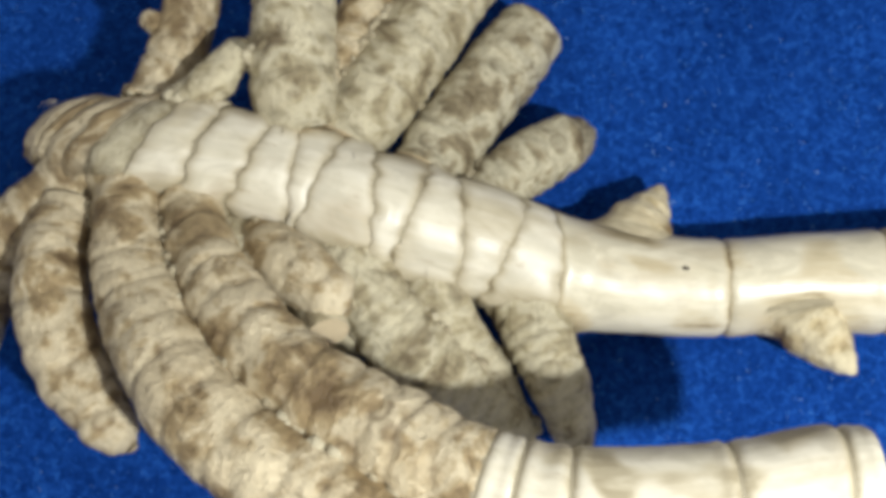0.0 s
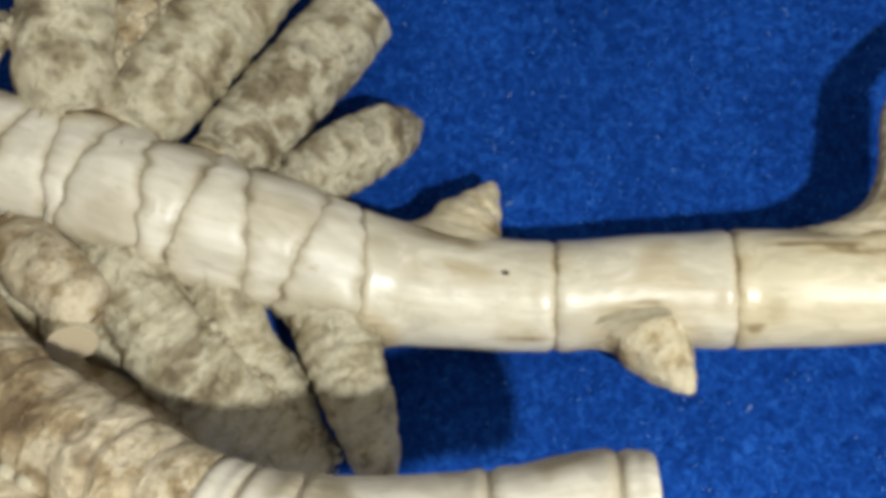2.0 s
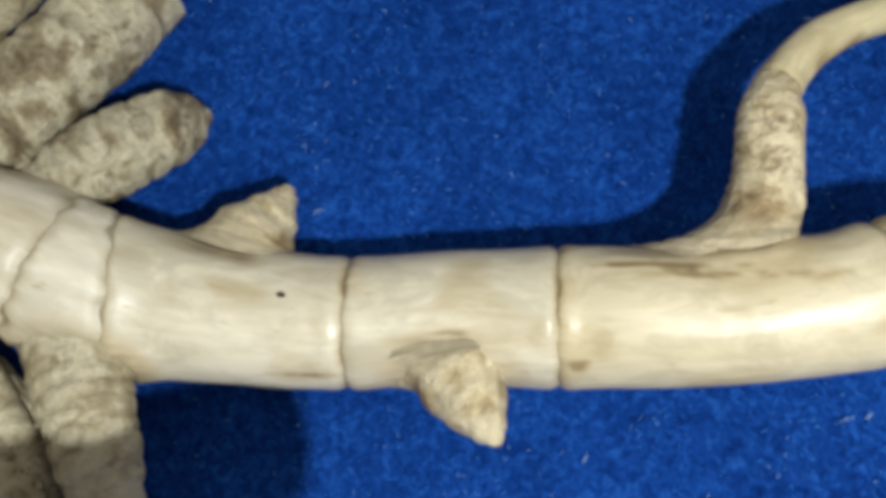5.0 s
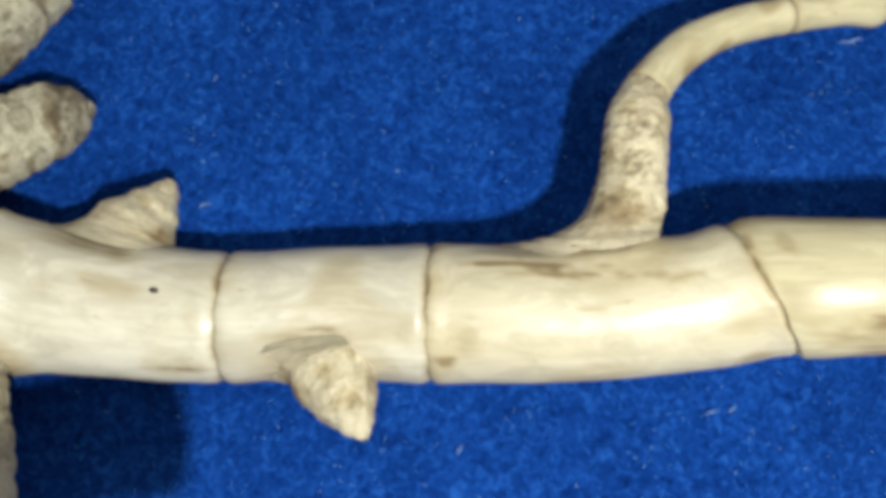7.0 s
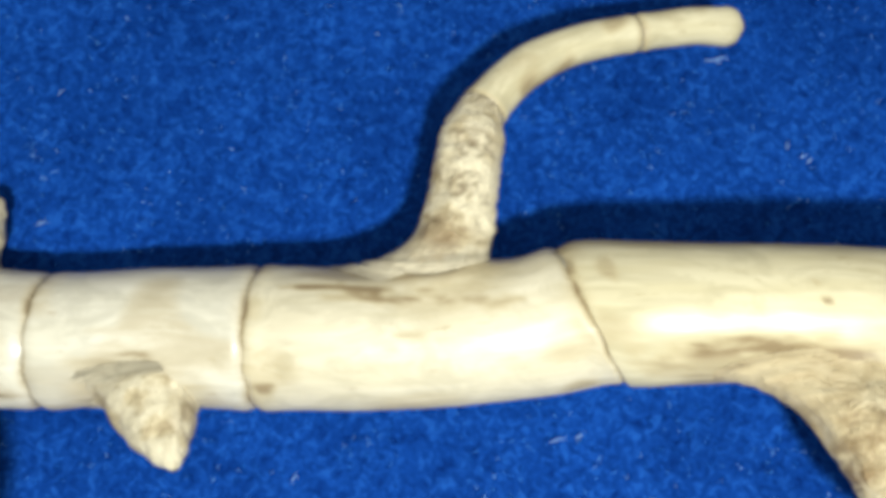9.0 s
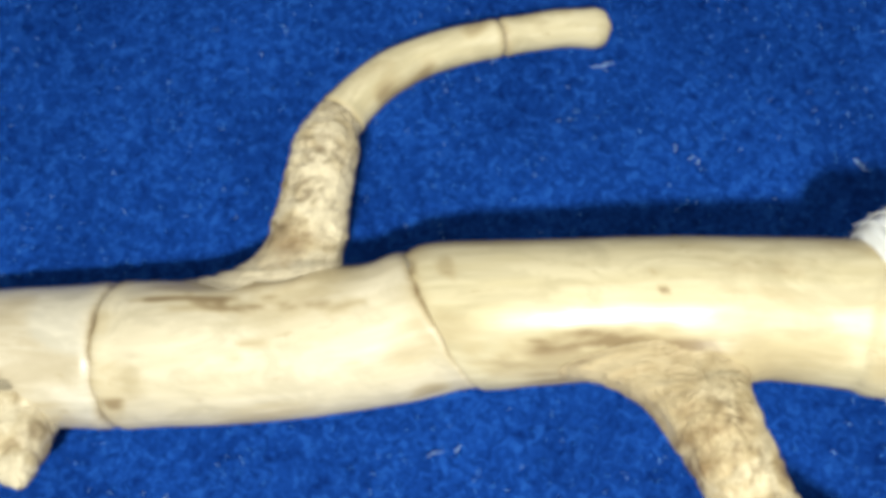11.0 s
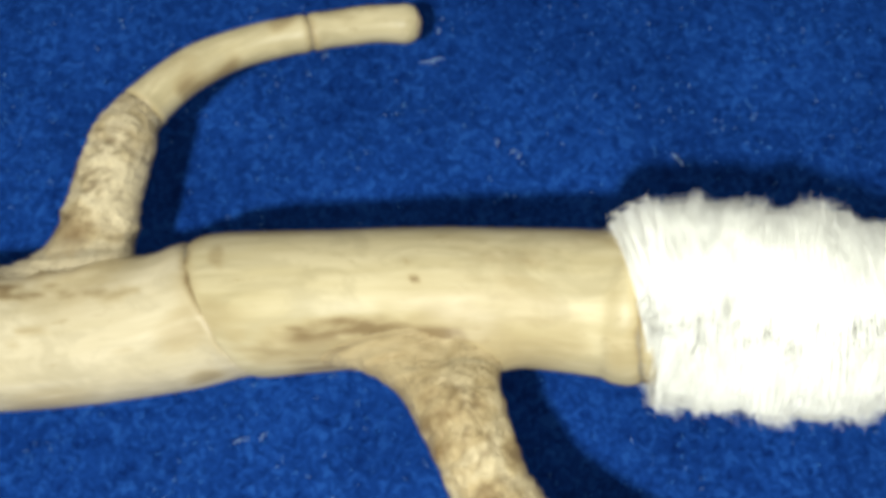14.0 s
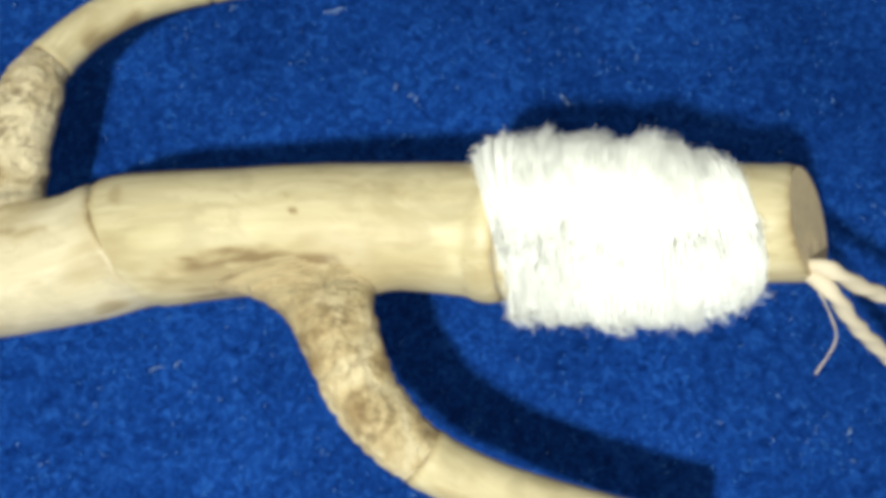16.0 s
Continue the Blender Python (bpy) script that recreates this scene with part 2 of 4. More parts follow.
def skin(name, c, shape, mats, sides=40, caps=(True, True), cap_slot=0, dome=(0.0, 0.0), slide=None, wear=None, split=False):
    """A closed tube round the curve c; shape(point, i, angle) multiplies its radius, slide(i, angle) moves
    its skin along, in radii, and wear(point, i, angle) says how stained it is."""
    t, u, v = frames(c)
    verts, faces, slots, stains = [], [], [], []
    for i in range(len(c)):
        for k in range(sides):
            a = 2 * math.pi * k / sides
            w = u[i] * math.cos(a) + v[i] * math.sin(a)
            p = c[i, :3] + w * c[i, 3]
            along = t[i] * (slide(i, a) * c[i, 3]) if slide else 0.0
            verts.append(tuple(c[i, :3] + w * c[i, 3] * shape(p, i, a) + along))
            stains.append(wear(p, i, a) if wear else 0.0)
    for i in range(len(c) - 1):
        for k in range(sides):
            k2 = (k + 1) % sides
            faces.append((i * sides + k, i * sides + k2, (i + 1) * sides + k2, (i + 1) * sides + k))
            slots.append(0)
    for end, on in ((0, caps[0]), (len(c) - 1, caps[1])):
        if not on:
            continue
        sign = -1 if end == 0 else 1
        ring = [end * sides + k for k in range(sides)]
        middle = np.mean([verts[k] for k in ring], axis=0)
        for f, push in ((0.72, 0.55), (0.38, 0.88)):
            nxt = []
            for k in range(sides):
                o = np.array(verts[end * sides + k])
                q = middle + (o - middle) * f + t[end] * sign * dome[0 if end == 0 else 1] * c[end, 3] * push
                q = q + t[end] * (noise.noise(Vector(q) * 420) * 0.0005)
                nxt.append(len(verts))
                verts.append(tuple(q))
            for k in range(sides):
                k2 = (k + 1) % sides
                quad = (ring[k], ring[k2], nxt[k2], nxt[k])
                faces.append(quad if sign > 0 else quad[::-1])
                slots.append(cap_slot)
            ring = nxt
        mid = len(verts)
        verts.append(tuple(np.mean([verts[k] for k in ring], axis=0)))
        for k in range(sides):
            k2 = (k + 1) % sides
            tri = (ring[k], ring[k2], mid)
            faces.append(tri if sign > 0 else tri[::-1])
            slots.append(cap_slot)
    cap = None
    if split:
        chosen = [f for f in faces if min(f) >= (len(c) - 1) * sides and not any(v < len(c) * sides + 2 * sides * caps[0] + caps[0] and v >= len(c) * sides for v in f)]
        chosen = [f for f in chosen if max(f) >= len(c) * sides]
        keep = sorted({v for f in chosen for v in f})
        where = {v: k for k, v in enumerate(keep)}
        cap = shaped("cut_face", [verts[v] for v in keep], [tuple(where[v] for v in f) for f in chosen], mats[1])
        gone = set(chosen)
        slots = [s for f, s in zip(faces, slots) if f not in gone]
        faces = [f for f in faces if f not in gone]
    me = shaped(name, verts, faces, mats, slots)
    run = np.concatenate([[0.0], np.cumsum(np.linalg.norm(np.diff(c[:, :3], axis=0), axis=1))]) + 7.3 * c[0, 0] + 3.1 * c[0, 1]
    ways = np.zeros((len(verts), 3))
    ang = 2 * np.pi * np.arange(sides) / sides
    for i in range(len(c)):
        ways[i * sides:(i + 1) * sides] = np.column_stack([np.full(sides, run[i]), c[i, 3] * np.cos(ang), c[i, 3] * np.sin(ang)])
    if len(verts) > len(c) * sides:
        ways[len(c) * sides:] = np.array(verts[len(c) * sides:])
    me.attributes.new("course", "FLOAT_VECTOR", "POINT").data.foreach_set("vector", ways.ravel())
    if wear:
        at = me.attributes.new("wear", "FLOAT", "POINT")
        at.data.foreach_set("value", [min(1.0, max(0.0, s)) for s in stains] + [0.0] * (len(verts) - len(stains)))
    return (me, cap) if split else me


def foot(name, c, start, shape, mat, trunk, lead, rho, sides=44, wear=None, steps=18, swirl=0.9):
    """A branch's foot: a flared sleeve that runs from the skin of the trunk up into the tube round c, and the tube itself.
    rho: how far the sleeve reaches along the trunk, backwards and onwards, and round it, in radii; lead: where it sits along the trunk."""
    t, u, v = frames(c)
    tt, tu, tv = frames(trunk)
    i0 = int(np.argmin(np.linalg.norm(trunk[:, :3] - c[start, :3], axis=1))) + lead
    d = c[start, :3] - trunk[i0, :3]
    a0 = math.atan2(d.dot(tv[i0]), d.dot(tu[i0]))
    out = tu[i0] * math.cos(a0) + tv[i0] * math.sin(a0)
    e1, e2 = tt[i0], np.cross(out, tt[i0])
    turn = 1.0 if (tv[i0] * math.cos(a0) - tu[i0] * math.sin(a0)).dot(e2) > 0 else -1.0
    r0 = c[start, 3]
    step = np.linalg.norm(trunk[1, :3] - trunk[0, :3])
    rings = [[] for _ in range(steps)]
    back = []
    for k in range(sides):
        a = 2 * math.pi * k / sides
        w = u[start] * math.cos(a) + v[start] * math.sin(a)
        top = c[start, :3] + w * r0 * shape(c[start, :3] + w * r0, start, a)
        f = math.atan2(w.dot(e2), w.dot(e1))
        back.append(max(0.0, -math.cos(f)) ** 0.7)
        along = r0 * (rho[1] if math.cos(f) > 0 else rho[0]) * math.cos(f) * (1 + 0.10 * noise.noise(Vector((math.cos(f), math.sin(f), 7))))
        around = turn * r0 * rho[2] * math.sin(f)
        i = min(len(trunk) - 1, max(0, i0 + int(round(along / step))))
        ang = a0 + around / trunk[i, 3]
        way = tu[i] * math.cos(ang) + tv[i] * math.sin(ang)
        base = trunk[i, :3] + tt[i] * (along - (i - i0) * step) + way * trunk[i, 3] * 0.955
        inward = -(e1 * math.cos(f) * (rho[1] if math.cos(f) > 0 else rho[0]) + e2 * math.sin(f) * rho[2])
        inward = inward - way * inward.dot(way)
        inward /= max(1e-6, np.linalg.norm(inward))
        size = np.linalg.norm(top - base)
        for j in range(steps):
            s = j / steps
            h0, h1, g0, g1 = 2 * s ** 3 - 3 * s * s + 1, -2 * s ** 3 + 3 * s * s, s ** 3 - 2 * s * s + s, s ** 3 - s * s
            p = h0 * base + h1 * top + g0 * size * 1.0 * (inward + 0.04 * way) + g1 * size * 1.0 * t[start]
            fold = 0.00028 * math.sin(math.pi * min(1.0, s * 1.5)) * math.sin(j * 2.1 + 3 * noise.noise(Vector(p) * 140)) + 0.0004 * s * noise.noise(Vector(p) * 300)
            rings[j].append(p + (way * (1 - s) + w * s) * fold)
    verts = [tuple(p) for ring in rings for p in ring]
    for i in range(start, len(c)):
        for k in range(sides):
            a = 2 * math.pi * k / sides
            w = u[i] * math.cos(a) + v[i] * math.sin(a)
            verts.append(tuple(c[i, :3] + w * c[i, 3] * shape(c[i, :3] + w * c[i, 3], i, a)))
    rows = steps + len(c) - start
    faces = [(i * sides + k, i * sides + (k + 1) % sides, (i + 1) * sides + (k + 1) % sides, (i + 1) * sides + k) for i in range(rows - 1) for k in range(sides)]
    verts.append(tuple(c[-1, :3] + t[-1] * c[-1, 3] * 0.5))
    faces += [((rows - 1) * sides + k, (rows - 1) * sides + (k + 1) % sides, rows * sides) for k in range(sides)]
    me = shaped(name, verts, faces, mat)
    ways, stains = np.zeros((len(verts), 3)), np.zeros(len(verts))
    ang = 2 * np.pi * np.arange(sides) / sides
    for i in range(rows):
        n = i - steps + start
        r = c[max(n, start), 3]
        ways[i * sides:(i + 1) * sides] = np.column_stack([np.full(sides, n * STEP + 3.7 * c[0, 0]), r * np.cos(ang), r * np.sin(ang)])
        for k in range(sides):
            q = verts[i * sides + k]
            blot = 0.20 * max(0.0, 1 - i / (steps * 1.15)) * (0.75 + 1.4 * noise.noise(Vector(q) * 170))
            wave = math.sin(i * 1.15 + 2.2 * noise.noise(Vector(q) * 90) + 1.2 * noise.noise(Vector(q) * 240))
            curl = max(0.0, wave) ** 1.8 * (0.75 + 0.9 * noise.noise(Vector(q) * 190))
            arcs = swirl * (0.35 + 0.65 * back[k]) * curl * max(0.0, 1 - i / (steps * 1.9))
            stains[i * sides + k] = max(0.0, min(1.0, max(blot, arcs, wear(q, i, 0) if wear else 0.0)))
    me.attributes.new("course", "FLOAT_VECTOR", "POINT").data.foreach_set("vector", ways.ravel())
    me.attributes.new("wear", "FLOAT", "POINT").data.foreach_set("value", stains)
    merge = np.zeros(len(verts))
    for i in range(rows):
        for k in range(sides):
            q = Vector(verts[i * sides + k])
            merge[i * sides + k] = 1 - smooth(0.30, 0.95, i / steps + 0.35 * noise.noise(q * 150))
    me.attributes.new("merge", "FLOAT", "POINT").data.foreach_set("value", merge)
    return me


def smooth(lo, hi, x):
    s = min(1.0, max(0.0, (x - lo) / (hi - lo)))
    return s * s * (3 - 2 * s)


def gap(samples, p):
    """How far p lies outside the tube given by rows of x, y, z and radius."""
    d = samples[:, :3] - np.asarray(p)
    return float((np.sqrt((d * d).sum(axis=1)) - samples[:, 3]).min())


def fillet(d, k):
    """How much a skin swells where it nears another, so that the two run into each other."""
    return 0.25 * k * max(0.0, 1 - abs(d) / k) ** 2


def lumps(amount, fine, rings=0.0, pitch=0.006, seed=0):
    """A root's uneven skin: swellings, wrinkles round it and small knobs."""
    o = Vector((seed * 3.1, seed * 1.7, seed * 0.9))

    def shape(p, i, a):
        q = Vector(p)
        r = 1 + amount * noise.noise(q * 95 + o) + fine * noise.noise(q * 330 + o) + fine * 0.5 * noise.noise(q * 800 + o)
        if rings:
            s = (i * STEP + 0.0035 * noise.noise(q * 70 + o) + 0.001 * noise.noise(q * 200 + o)) / pitch
            r -= rings * max(0.0, 1 - abs((s % 1) - 0.5) * 7) * (0.7 + 0.8 * noise.noise(q * 120 - o))
            r += rings * 0.5 * abs(math.sin(math.pi * (s - 0.5)))
        return r
    return shape


STEP = 0.0008


# ---- courses: x, y, z and radius along each piece ----
CULM = [(-0.1112, 0.0607, 0.036, 0.0087),
    (-0.1024, 0.0596, 0.037, 0.0117),
    (-0.0899, 0.0566, 0.039, 0.0143),
    (-0.0782, 0.0546, 0.04, 0.0149),
    (-0.0643, 0.0528, 0.039, 0.0149),
    (-0.0444, 0.0495, 0.036, 0.0145),
    (-0.0227, 0.0434, 0.033, 0.0153),
    (0.0002, 0.0392, 0.027, 0.0151),
    (0.0159, 0.036, 0.022, 0.0149),
    (0.0295, 0.0331, 0.0175, 0.015),
    (0.0401, 0.0317, 0.015, 0.0155),
    (0.0584, 0.0305, 0.0138, 0.0145),
    (0.0754, 0.0307, 0.014, 0.0137),
    (0.0984, 0.0329, 0.015, 0.0143),
    (0.1204, 0.0342, 0.0165, 0.0145),
    (0.1338, 0.0346, 0.02, 0.0146),
    (0.1506, 0.0353, 0.023, 0.0141),
    (0.1702, 0.0381, 0.027, 0.0138),
    (0.1823, 0.0409, 0.03, 0.0139),
    (0.1928, 0.0408, 0.0345, 0.0137),
    (0.2139, 0.0416, 0.0385, 0.0131),
    (0.2341, 0.0415, 0.0425, 0.0126),
    (0.2496, 0.0403, 0.0455, 0.0128),
    (0.2561, 0.0394, 0.047, 0.0134),
    (0.268, 0.0395, 0.05, 0.0123),
    (0.283, 0.0394, 0.053, 0.0116),
    (0.2976, 0.0392, 0.056, 0.0109),
    (0.3101, 0.039, 0.0582, 0.0104)]
U1 = [(-0.0833, 0.0689, 0.036, 0.0087),
    (-0.0803, 0.0827, 0.036, 0.0084),
    (-0.0783, 0.0992, 0.035, 0.0077),
    (-0.0793, 0.1199, 0.034, 0.0075)]
U1nub = [(-0.0799, 0.0889, 0.036, 0.004),
    (-0.0851, 0.0924, 0.038, 0.0035),
    (-0.0895, 0.0945, 0.039, 0.0027)]
U1b = [(-0.074, 0.0667, 0.046, 0.0045),
    (-0.0649, 0.0726, 0.048, 0.0056),
    (-0.058, 0.0809, 0.049, 0.0041)]
U2 = [(-0.0416, 0.064, 0.038, 0.01),
    (-0.044, 0.0741, 0.043, 0.0114),
    (-0.0451, 0.0876, 0.046, 0.0115),
    (-0.0455, 0.104, 0.047, 0.0116),
    (-0.0456, 0.1198, 0.047, 0.0118)]
U3 = [(-0.0357, 0.0768, 0.03, 0.0064),
    (-0.0314, 0.0928, 0.03, 0.0089),
    (-0.0258, 0.1103, 0.028, 0.0091),
    (-0.0197, 0.1279, 0.027, 0.0088)]
U4 = [(-0.031, 0.0617, 0.03, 0.0102),
    (-0.0238, 0.078, 0.0285, 0.012),
    (-0.0142, 0.0972, 0.026, 0.0123),
    (-0.0032, 0.1189, 0.024, 0.0126),
    (0.0059, 0.1376, 0.022, 0.0125)]
U5 = [(-0.01, 0.0571, 0.022, 0.0096),
    (-0.0036, 0.0686, 0.0195, 0.011),
    (0.0068, 0.0865, 0.016, 0.0113),
    (0.017, 0.1042, 0.0125, 0.0107),
    (0.0201, 0.109, 0.012, 0.0104)]
U6 = [(0.0071, 0.0526, 0.0175, 0.0065),
    (0.0133, 0.0584, 0.0165, 0.0086),
    (0.0219, 0.0655, 0.0155, 0.0092),
    (0.0308, 0.0712, 0.0145, 0.0083),
    (0.0365, 0.0742, 0.014, 0.0058),
    (0.0386, 0.075, 0.014, 0.0025)]
L0 = [(-0.0981, 0.0499, 0.036, 0.0093),
    (-0.1092, 0.0397, 0.036, 0.0096),
    (-0.1201, 0.0285, 0.034, 0.0092),
    (-0.1257, 0.0144, 0.032, 0.0084),
    (-0.1286, -0.0009, 0.03, 0.0076)]
L1 = [(-0.1006, 0.0372, 0.04, 0.0083),
    (-0.1011, 0.0219, 0.045, 0.0091),
    (-0.0971, 0.0068, 0.048, 0.0092),
    (-0.0897, -0.007, 0.048, 0.0087),
    (-0.0805, -0.0174, 0.047, 0.0073),
    (-0.0755, -0.0222, 0.046, 0.0050),
    (-0.0736, -0.0238, 0.0455, 0.0022)]
L2 = [(-0.0871, 0.0458, 0.04, 0.0091),
    (-0.0809, 0.0282, 0.048, 0.0094),
    (-0.0725, 0.011, 0.055, 0.0103),
    (-0.0608, -0.0047, 0.064, 0.0107),
    (-0.0481, -0.0173, 0.07, 0.0108),
    (-0.0318, -0.0277, 0.073, 0.0111),
    (-0.0116, -0.0373, 0.073, 0.0112),
    (0.0136, -0.047, 0.07, 0.0105)]
L3 = [(-0.0691, 0.0381, 0.042, 0.0074),
    (-0.0596, 0.0238, 0.052, 0.0088),
    (-0.0481, 0.0091, 0.061, 0.0093),
    (-0.0361, -0.0018, 0.067, 0.0095),
    (-0.023, -0.0108, 0.07, 0.0102),
    (-0.0072, -0.0191, 0.072, 0.0107),
    (0.0125, -0.0264, 0.074, 0.0107),
    (0.0323, -0.0293, 0.076, 0.0107),
    (0.0624, -0.0266, 0.078, 0.0107),
    (0.0787, -0.023, 0.079, 0.011),
    (0.0899, -0.022, 0.08, 0.0106)]
L4 = [(-0.0503, 0.0309, 0.038, 0.006),
    (-0.0431, 0.0259, 0.044, 0.0081),
    (-0.0344, 0.0202, 0.048, 0.0083),
    (-0.0271, 0.0152, 0.05, 0.0072),
    (-0.0248, 0.0132, 0.05, 0.0055),
    (-0.0231, 0.0119, 0.0495, 0.0025)]
L4b = [(-0.0348, 0.0201, 0.042, 0.0058),
    (-0.0298, 0.0121, 0.047, 0.0059),
    (-0.0269, 0.006, 0.05, 0.0054)]
CROWN2 = [(-0.077, 0.0197, 0.034, 0.0098),
    (-0.052, 0.0048, 0.04, 0.0108),
    (-0.0313, -0.005, 0.036, 0.0101),
    (-0.0085, -0.0121, 0.026, 0.0081),
    (0.0155, -0.0183, 0.018, 0.0053)]
CROWN = [(-0.0948, 0.0335, 0.026, 0.0095),
    (-0.0718, 0.0287, 0.03, 0.0131),
    (-0.0485, 0.0216, 0.032, 0.0144),
    (-0.0262, 0.0151, 0.024, 0.0131),
    (-0.0046, 0.0095, 0.018, 0.0117),
    (0.016, 0.0035, 0.013, 0.0071)]
L5 = [(-0.0352, 0.0386, 0.03, 0.0077),
    (-0.0238, 0.0238, 0.035, 0.0093),
    (-0.0124, 0.0097, 0.033, 0.0099),
    (0.0015, -0.0023, 0.029, 0.0096),
    (0.0152, -0.0112, 0.023, 0.0082),
    (0.0221, -0.0157, 0.02, 0.006)]
L6 = [(-0.0091, 0.0282, 0.026, 0.0062),
    (0.0001, 0.0162, 0.026, 0.0076),
    (0.0107, 0.0021, 0.022, 0.0072),
    (0.0189, -0.0099, 0.018, 0.0061),
    (0.0215, -0.0163, 0.016, 0.0046)]
L7 = [(0.0171, 0.0282, 0.018, 0.0087),
    (0.0238, 0.0153, 0.021, 0.0092),
    (0.0303, 0.0016, 0.0225, 0.0083),
    (0.0345, -0.0091, 0.021, 0.0064),
    (0.0367, -0.017, 0.019, 0.0045)]
SA = [(0.0513, 0.0433, 0.0135, 0.0105),
    (0.0531, 0.0479, 0.0135, 0.0095),
    (0.0557, 0.0529, 0.013, 0.0062),
    (0.0578, 0.0572, 0.0127, 0.0033),
    (0.0588, 0.0599, 0.0125, 0.0013)]
SB = [(0.0972, 0.0258, 0.0165, 0.0098),
    (0.0990, 0.0200, 0.0180, 0.0093),
    (0.1018, 0.0148, 0.0210, 0.0068),
    (0.1046, 0.0102, 0.0238, 0.0038),
    (0.1061, 0.0079, 0.0250, 0.0018),
    (0.1067, 0.0067, 0.0256, 0.0005)]
T = [(0.1537, 0.0448, 0.0245, 0.0085),
    (0.1541, 0.049, 0.0285, 0.0084),
    (0.1549, 0.0547, 0.031, 0.0073),
    (0.1558, 0.0627, 0.032, 0.0065),
    (0.1567, 0.0728, 0.0315, 0.0064),
    (0.1587, 0.0811, 0.03, 0.0049),
    (0.1667, 0.0919, 0.0285, 0.0045),
    (0.1779, 0.0994, 0.027, 0.0041),
    (0.1905, 0.1038, 0.026, 0.0039),
    (0.2026, 0.1078, 0.024, 0.004),
    (0.21, 0.109, 0.023, 0.0042),
    (0.213, 0.1094, 0.0228, 0.0038)]
R = [(0.2219, 0.0352, 0.042, 0.0087),
    (0.225, 0.0244, 0.0455, 0.0078),
    (0.229, 0.0142, 0.0475, 0.0067),
    (0.2338, 0.0059, 0.046, 0.0062),
    (0.2424, -0.0016, 0.043, 0.0055),
    (0.2543, -0.0068, 0.04, 0.0051),
    (0.2669, -0.0102, 0.037, 0.0051),
    (0.2819, -0.0133, 0.034, 0.005),
    (0.2944, -0.0153, 0.032, 0.0049)]
WOOL_ROWS = [(0.2543, 0.0397, 0.0475, 0.0139),
    (0.2580, 0.0404, 0.048, 0.0176),
    (0.266, 0.0398, 0.049, 0.0182),
    (0.2781, 0.0384, 0.052, 0.0177),
    (0.2898, 0.0380, 0.0545, 0.0166),
    (0.2955, 0.0384, 0.056, 0.0144),
    (0.2988, 0.0388, 0.0565, 0.0119)]
STR1 = [(0.3088, 0.0314, 0.058, 0.0014),
    (0.3123, 0.0299, 0.06, 0.0014),
    (0.3192, 0.0286, 0.055, 0.0014),
    (0.3319, 0.0283, 0.045, 0.0014),
    (0.3507, 0.0295, 0.03, 0.0014)]
STR2 = [(0.3086, 0.0304, 0.057, 0.0014),
    (0.3128, 0.0267, 0.058, 0.0014),
    (0.3198, 0.0231, 0.05, 0.0014),
    (0.329, 0.0201, 0.04, 0.0014),
    (0.3481, 0.0149, 0.02, 0.0014)]
STR3 = [(0.31, 0.0294, 0.057, 0.00016),
    (0.3158, 0.0241, 0.05, 0.00016),
    (0.3187, 0.0207, 0.044, 0.00016),
    (0.3177, 0.016, 0.036, 0.00016)]
LINTS = [(0.1792, 0.0191, 12, 0.005),
    (0.1848, 0.0203, 60, 0.0026),
    (0.2328, 0.0915, 80, 0.0024),
    (0.1755, 0.1156, -20, 0.0053),
    (0.1896, 0.1126, 70, 0.0029),
    (0.2135, 0.1129, -12, 0.0053),
    (0.2172, 0.1214, 80, 0.0021),
    (0.2362, 0.0897, 20, 0.0018),
    (0.2741, 0.0911, -60, 0.0053),
    (0.2378, 0.0886, 60, 0.0016),
    (0.2159, 0.1133, 10, 0.0046),
    (0.3381, 0.0085, 70, 0.0026),
    (0.0625, 0.0585, 20, 0.0039),
    (0.0617, 0.0901, 70, 0.0026),
    (0.1252, 0.007, 60, 0.0029)]
TSCARS = [(0.1497, 0.0525, 0.0335, 0.0042), (0.1567, 0.0708, 0.039, 0.003), (0.1554, 0.0615, 0.039, 0.0022), (0.1589, 0.0824, 0.034, 0.0024)]
RSCARS = [(0.2205, 0.0315, 0.0505, 0.0045), (0.2332, 0.004, 0.053, 0.004), (0.229, 0.0136, 0.056, 0.0028), (0.2266, 0.0207, 0.055, 0.0022)]

# ---- the cloth ----
def felt_cloth():
    verts, faces = [], []
    nx, ny = 120, 90
    for j in range(ny + 1):
        for i in range(nx + 1):
            x, y = -0.9 + 2.0 * i / nx, -0.75 + 1.6 * j / ny
            verts.append((x, y, 0.0006 * noise.noise(Vector((x * 9, y * 9, 0))) - 0.0006))
    for j in range(ny):
        for i in range(nx):
            a = j * (nx + 1) + i
            faces.append((a, a + 1, a + nx + 2, a + nx + 1))
    ob = link("ground", shaped("ground", verts, faces, FELT))
    mod = ob.modifiers.new("thickness", "SOLIDIFY")
    mod.thickness, mod.offset = 0.002, -1
    return tagged(ob, "royal blue felt cloth with a short fuzzy nap, spread flat", "cloth", kind="structure")


